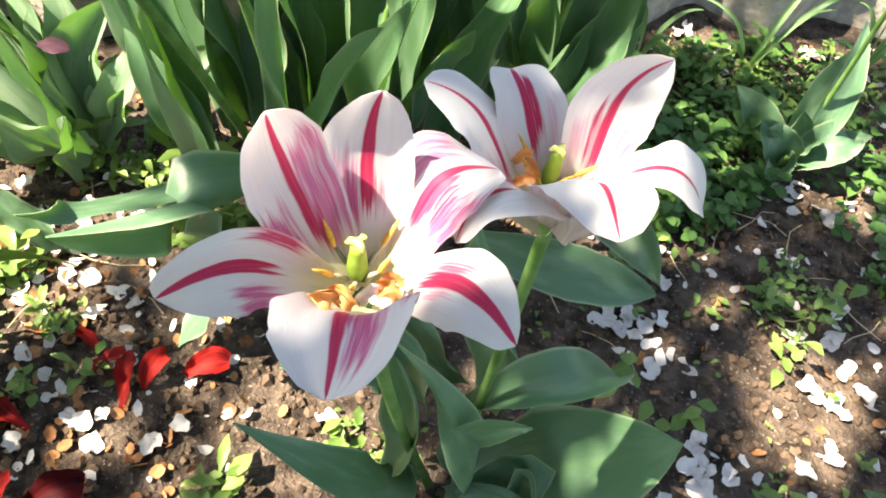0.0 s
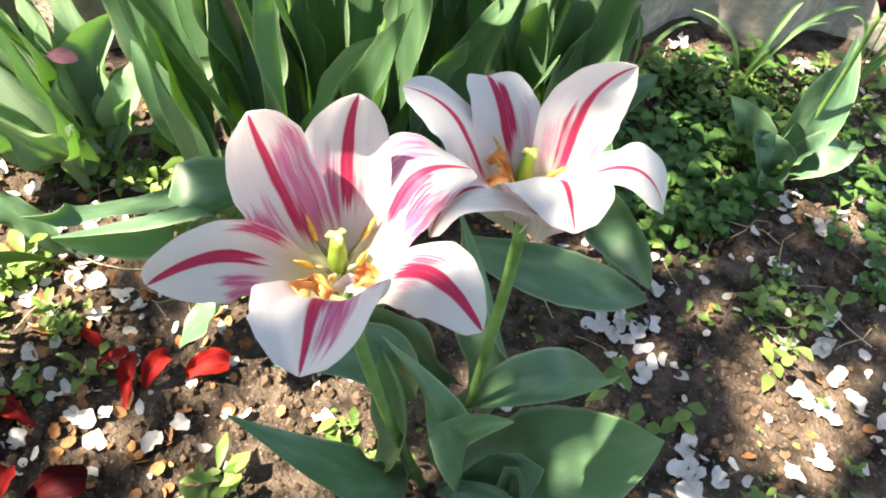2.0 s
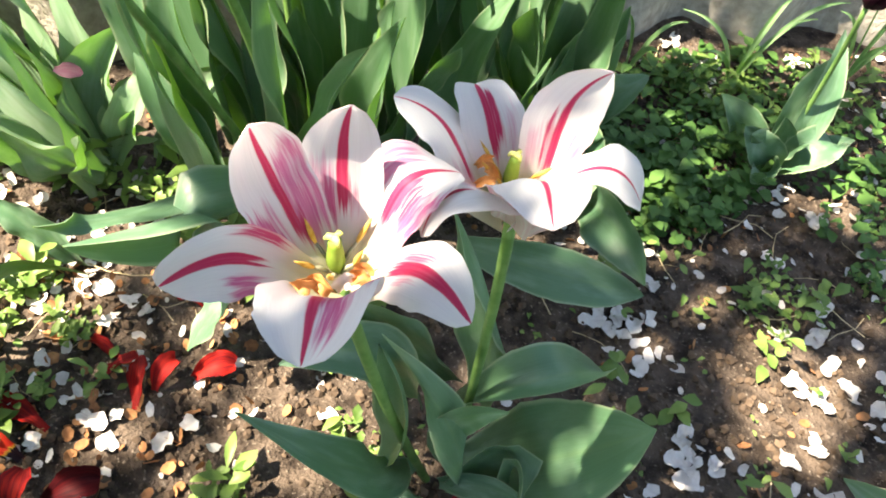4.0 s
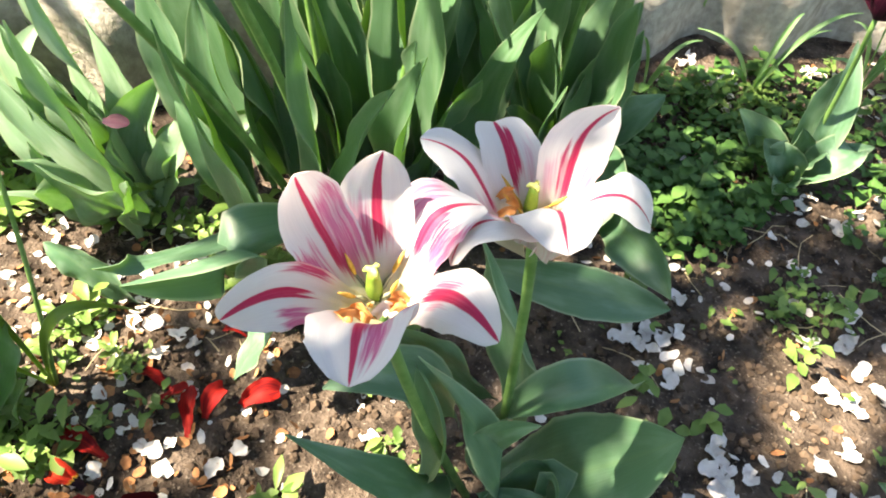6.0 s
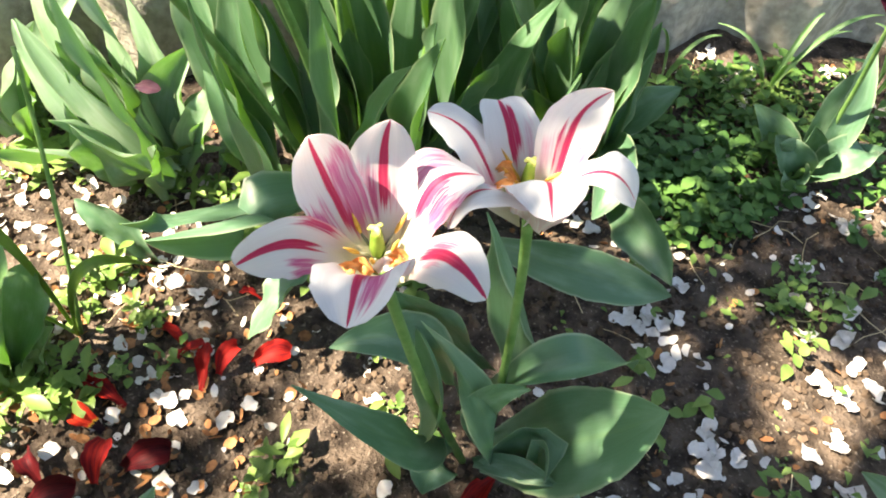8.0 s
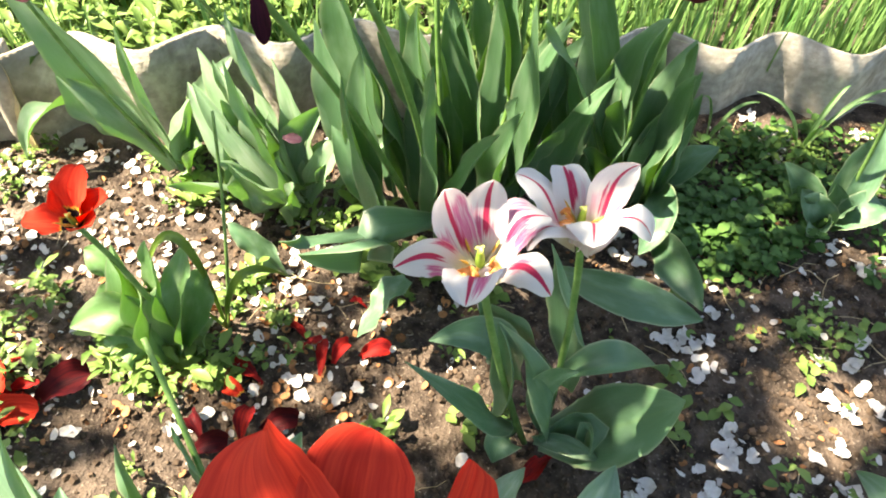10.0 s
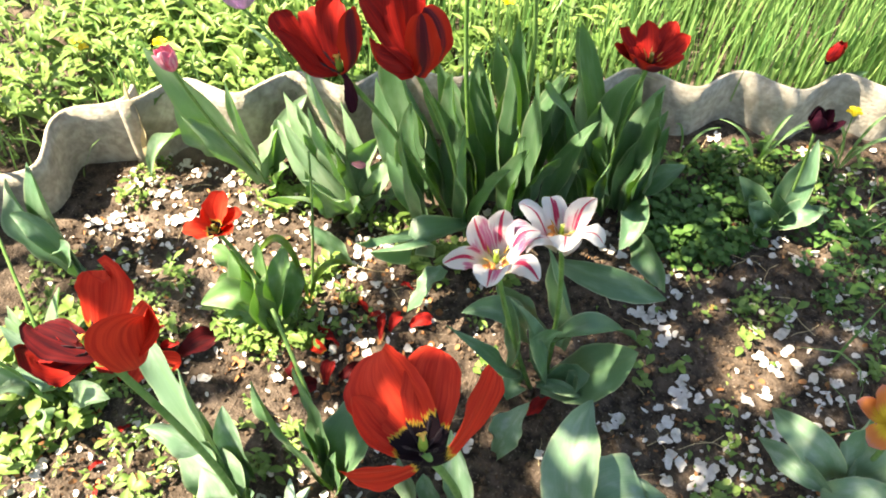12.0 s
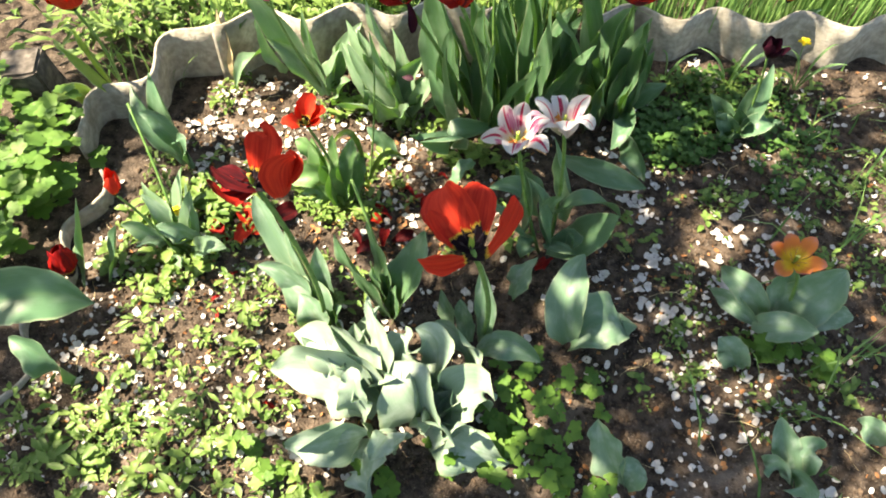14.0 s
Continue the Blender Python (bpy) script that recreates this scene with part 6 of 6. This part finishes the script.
def grass_field(name, count, area, tall, wide, lean, label, seed, material=None):
    """Upright bending blades; area tells whether a place is grown over and how tall."""
    rng = np.random.default_rng(seed)
    verts, faces = np.zeros((count * 7, 3)), []
    k = 0
    while k < count:
        x, y = rng.uniform(-2.4, 2.2), rng.uniform(-0.7, 3.1)
        grow = area(x, y, rng)
        if grow <= 0:
            continue
        h = tall * grow * rng.uniform(0.45, 1.0)
        head = rng.uniform(0, 6.28)
        d, s = np.array((math.cos(head), math.sin(head), 0)), np.array((-math.sin(head), math.cos(head), 0))
        w = wide * rng.uniform(0.6, 1.3)
        bend = lean * h * rng.uniform(0.2, 1.2)
        foot = np.array((x, y, -0.006))
        p1, p2, p3 = foot + d * bend * 0.15 + (0, 0, h * 0.4), foot + d * bend * 0.5 + (0, 0, h * 0.78), foot + d * bend + (0, 0, h * rng.uniform(0.9, 1.02))
        verts[k * 7 : k * 7 + 7] = foot - s * w, foot + s * w, p1 - s * w * 0.9, p1 + s * w * 0.9, p2 - s * w * 0.6, p2 + s * w * 0.6, p3
        b = k * 7
        faces += [[b, b + 1, b + 3, b + 2], [b + 2, b + 3, b + 5, b + 4], [b + 4, b + 5, b + 6]]
        k += 1
    gather(name, material or GRASS, verts, faces, label, "grass", True)


def beyond(x, y, rng):
    """Grass behind the edging, taller to the right, sparse on the trodden corner."""
    if y < fence(x) + (0.045 if x < 0.1 else 0.034) or (x < -0.86 and y < 0.72 + 0.6 * max(0.0, -0.86 - x)):
        return 0
    tuft = noise.noise((x * 6, y * 6, 9.1)) + 0.5 * noise.noise((x * 17, y * 17, 2.1))
    if tuft + rng.uniform(-0.25, 0.5) < (0.0 if x < 0.1 or y > fence(x) + 0.3 else -0.3):
        return 0
    return (0.55 + 0.45 * min(1.0, max(0.0, (x + 0.9) / 1.0))) * (0.8 + 0.35 * tuft)


def beside(x, y, rng):
    """Short growth left of the bed."""
    if x > -0.84 or y < 0.36 or (x < -1.05 and y < 0.85):
        return 0
    return 0.6


grass_field("grass", 22000, beyond, 0.33, 0.0030, 0.28, "tall bright grass behind the corrugated edging", 51)
grass_field("grass", 9000, lambda x, y, rng: beyond(x, y, rng) * 0.9 if x < 0.1 else 0, 0.26, 0.0022, 0.8, "thin arching grass among weeds beyond the edging", 54)
grass_field("grass", 5000, beside, 0.16, 0.0028, 0.9, "short sunny grass left of the edging", 52)


def lawn_around():
    """Coarse tufts over the wider garden."""
    rng = np.random.default_rng(58)
    out = ([], [])
    for _ in range(16000):
        x, y = rng.uniform(-6, 6), rng.uniform(-5, 7)
        if (-2.3 < x < 2.1 and -2.0 < y < 3.0) or noise.noise((x * 0.9, y * 0.9, 4.4)) + rng.uniform(-0.6, 0.3) < -0.25:
            continue
        leaf_fan(rng, x, y, 0.0, rng.uniform(0, 6.28), rng.uniform(0.06, 0.16), rng.uniform(0.008, 0.02), rng.uniform(0.03, 0.16), out)
    gather("grass", GRASS, np.array(out[0]), out[1], "coarse meadow grass of the garden round the bed", "grass", True)


lawn_around()
grass_field("grass", 700, lambda x, y, rng: 0.6 if in_bed(x, y) and x > 0.46 + 0.3 * rng.uniform() else 0, 0.26, 0.0024, 1.5, "thin grass blades in the shaded side of the bed", 53)


def wide_weeds():
    rng = np.random.default_rng(61)
    out = ([], [])
    for k in range(6500):
        x, y = (rng.uniform(-1.9, 0.1), rng.uniform(0.4, 2.2)) if k < 4000 else (rng.uniform(-1.15, -0.45), rng.uniform(0.35, 1.3))
        if y < fence(x) + 0.05 or (x > -0.93 and y < 0.60) or (x < -1.0 and y < 0.9 and rng.uniform() < 0.25):
            continue
        z = rng.uniform(0.01, 0.13)
        leaf_fan(rng, x, y, z, rng.uniform(0, 6.28), rng.uniform(0.025, 0.075), rng.uniform(0.007, 0.021), rng.uniform(-0.01, 0.05), out)
    gather("weeds", WEED, np.array(out[0]), out[1], "leafy sunlit weeds among the grass beyond the edging", "weeds", True)


wide_weeds()


def broad_weeds():
    """Rosettes of long broad leaves among the grass."""
    rng = np.random.default_rng(63)
    out = ([], [])
    for _ in range(75):
        x, y = rng.uniform(-1.15, 0.0), rng.uniform(0.5, 1.6)
        if y < fence(x) + 0.09 or (x > -0.95 and y < 0.62):
            continue
        for _ in range(int(rng.integers(4, 8))):
            leaf_fan(rng, x, y, 0.01, rng.uniform(0, 6.28), rng.uniform(0.07, 0.15), rng.uniform(0.018, 0.038), rng.uniform(0.02, 0.12), out)
    gather("weeds", WEED, np.array(out[0]), out[1], "broad-leaved weeds among the grass", "weeds", True)


broad_weeds()

# small yellow flowers beyond the edging and in the bed
YELLOW_SPOTS = [(-0.976, 0.639, 0.12), (-0.960, 0.655, 0.13), (-0.777, 0.940, 0.20), (-0.628, 0.886, 0.20), (-0.601, 0.989, 0.21), (-0.478, 1.019, 0.20), (-0.460, 1.040, 0.18), (-0.166, 1.012, 0.20),
                (0.362, 1.397, 0.20), (0.426, 1.327, 0.20), (0.471, 1.442, 0.20), (-0.732, 0.634, 0.20), (0.541, 0.908, 0.19), (-0.62, 0.06, 0.06), (0.05, 1.25, 0.22), (-0.10, 1.60, 0.22), (-1.10, 0.95, 0.10)]


def yellow_flower():
    """A small five-petalled yellow flower on a thin stem, one unit tall at the head."""
    root = thing("yellow_flower", (0, 0, 0), "small yellow wild flower on a thin green stem", "flower", "yellow wild flowers")
    v, f = tube(np.array([(0, 0, 0), (0.004, 0.002, 0.07), (0, 0, 0.14)]), 0.0011, 6)
    part("stem", mesh_of("stem", v, f, STEM), root)
    for k in range(5):
        a = k * 2 * np.pi / 5
        d = np.array((math.cos(a), math.sin(a), 0.0))
        part("petal", petal_mesh((0, 0, 0.139), d * 0.006 + (0, 0, 0.147), d * 0.013 + (0, 0, 0.146), 0.010, np.array((0, 0, 1.0)) - d * 0.4, YELLOW, np.zeros(3), 0.3), root)
    return root


first = yellow_flower()
for k, (x, y, z) in enumerate(YELLOW_SPOTS):
    size = z / 0.14
    m = pose(x, y, -0.004, spread.uniform(-8, 8), spread.uniform(-8, 8), spread.uniform(0, 360))
    ob = first if k == 0 else copy_thing(first, m)
    ob.matrix_basis = m
    ob.scale = (1.1, 1.1, size)

# the old timber block left of the bed


def timber_block():
    bm = bmesh.new()
    bmesh.ops.create_cube(bm, size=1.0)
    bmesh.ops.scale(bm, vec=(0.095, 0.085, 0.13), verts=bm.verts)
    bmesh.ops.bevel(bm, geom=bm.edges[:], offset=0.006, segments=2, affect="EDGES")
    bmesh.ops.subdivide_edges(bm, edges=bm.edges[:], cuts=3, use_grid_fill=True)
    for v in bm.verts:
        v.co += Vector((1, 1, 1)) * 0.004 * noise.noise(v.co * 60) + Vector((0.004 * noise.noise((v.co.z * 14, v.co.x * 90, 0.0)), 0, 0))
        if v.co.z > 0.05:
            v.co.z -= 0.010 if abs((v.co.x * 40) % 1.0 - 0.5) < 0.14 else 0.0
    mesh = bpy.data.meshes.new("timber_block")
    bm.to_mesh(mesh)
    bm.free()
    mesh.materials.append(TIMBER)
    ob = new("timber_block", mesh)
    ob.matrix_world = pose(-1.115, 0.275, 0.058, 6, -8, 24)
    tagged(ob, "weathered grey timber block with cracked end grain", "timber")


timber_block()

# ---- apple tree out of view, added to shade the bed ----
# Gaps left in the unseen crown for sun: centre, radii, remaining leaf cover.
LIT = [(0.432, 0.425, 0.034, 0.048, 0.0), (0.372, 0.335, 0.02, 0.02, 0.46), (0.310, 0.285, 0.01, 0.012, 0.60), (-0.55, 0.43, 0.33, 0.135, 0.0), (-0.12, 0.245, 0.14, 0.05, 0.62), (-0.37, -0.22, 0.26, 0.22, 0.20), (-0.315, 0.275, 0.065, 0.035, 0.0), (-0.10, -0.08, 0.13, 0.12, 0.05),
       (0.47, 0.09, 0.06, 0.04, 0.80), (0.19, 0.04, 0.08, 0.06, 0.78), (0.14, 0.57, 0.08, 0.06, 0.2)]
LIT += [(0.26, 0.62, 0.05, 0.04, 0.75), (0.035, -0.136, 0.13, 0.09, 0.1), (-0.25, 0.59, 0.17, 0.10, 0.05), (-0.38, 0.55, 0.18, 0.12, 0.0),
        (0.10, 0.64, 0.14, 0.08, 0.30), (0.33, 0.74, 0.05, 0.04, 0.7), (0.515, 0.785, 0.055, 0.045, 0.40), (-0.080, 0.364, 0.034, 0.022, 0.0), (0.205, 0.69, 0.02, 0.04, 0.0), (0.275, 0.745, 0.045, 0.035, 0.35), (0.25, 0.17, 0.02, 0.03, 0.5), (-0.55, 0.14, 0.07, 0.06, 0.15), (-0.14, 0.18, 0.06, 0.05, 0.72)]
LIT += [(-0.88, 0.05, 0.22, 0.32, 0.55), (-0.62, -0.05, 0.14, 0.12, 0.15), (0.80, 0.05, 0.05, 0.09, 0.25), (0.0, 0.29, 0.04, 0.025, 0.05), (-0.30, 0.10, 0.10, 0.06, 0.55),
        (0.38, 0.98, 0.12, 0.06, 0.80), (0.66, 1.03, 0.14, 0.08, 0.66), (0.80, 0.68, 0.10, 0.09, 0.6), (-0.04, 0.655, 0.13, 0.08, 0.2), (-0.345, 0.215, 0.05, 0.045, 0.0), (0.36, 0.915, 0.03, 0.02, 0.3), (0.47, 0.935, 0.05, 0.02, 0.3), (-0.60, 0.62, 0.2, 0.1, 0.0)]


def shade_at(x, y):
    """How thick the added boughs hang over a place of the bed, along the sun's way."""
    if y > fence(x) + 0.06 or x < -1.1 or y < -1.7:
        return 0.0
    thick = 0.93 if x < 0.15 or y > 0.6 else 0.985
    for cx, cy, rx, ry, rest in LIT:
        d = ((x - cx) / (rx + 0.028)) ** 2 + ((y - cy) / (ry + 0.028)) ** 2
        if d < 1.25:
            thick = min(thick, rest if d < 0.8 else rest + (0.93 - rest) * (d - 0.8) / 0.45)
    return thick


def apple_tree():
    rng = np.random.default_rng(77)
    root = np.array((-1.6, -2.3, 0.0))
    tree = thing("apple_tree", root, "unseen apple tree with leafy boughs added to shade the bed", "tree")
    v, f = tube(np.array([(0, 0, -0.1), (0.04, 0.05, 0.6), (0.0, 0.2, 1.3), (-0.05, 0.5, 2.0)]), np.array([0.13, 0.10, 0.085, 0.06]), 12)
    part("trunk", mesh_of("trunk", v, f, BARK), tree)
    slope = np.array(SUN_WAY) / SUN_WAY.z
    verts, faces, hubs = [], [], []
    for _ in range(46000):
        x, y = rng.uniform(-1.2, 2.0), rng.uniform(-1.7, 1.75)
        if ((x - 0.25) / 1.45) ** 2 + ((y - 0.05) / 1.35) ** 2 > 1.0 + 0.7 * noise.noise((x * 2.2, y * 2.2, 6.6)):
            continue
        soft = noise.noise((x * 9, y * 9, 3.3)) * 0.5 + noise.noise((x * 21, y * 21, 5.1)) * 0.25
        cover = min(0.97, shade_at(x, y) + 0.06) if shade_at(x, y) > 0.14 else 0.01
        if rng.uniform() > -math.log(1.0 - cover) / 5.5 + min(0.0, soft * 0.55):
            continue
        high = rng.uniform(1.75, 2.35)
        p = np.array((x, y, 0.0)) + slope * high - root
        a, tip = rng.uniform(0, 6.28), rng.uniform(-0.5, 0.5)
        d = np.array((math.cos(a), math.sin(a), tip))
        s = np.cross(unit(d), (rng.normal(0, 0.3), rng.normal(0, 0.3), 1.0))
        long, wide = rng.uniform(0.05, 0.08), rng.uniform(0.028, 0.042)
        b = len(verts)
        verts += [p - d * long * 0.5, p - s * wide * 0.5, p + d * long * 0.5, p + s * wide * 0.5]
        faces.append([b, b + 1, b + 2, b + 3])
        if len(hubs) < 26 and rng.uniform() < 0.01:
            hubs.append(p)
    part("crown", mesh_of("crown", np.array(verts), faces, TREE_LEAF), tree)
    for p in hubs:
        a = np.array((-0.05, 0.5, 2.0))
        m = 0.5 * (a + p) + (0, 0, 0.25)
        v, f = tube(bezier(a, m, p, 9), np.linspace(0.03, 0.004, 9), 6)
        part("limb", mesh_of("limb", v, f, BARK), tree)


apple_tree()
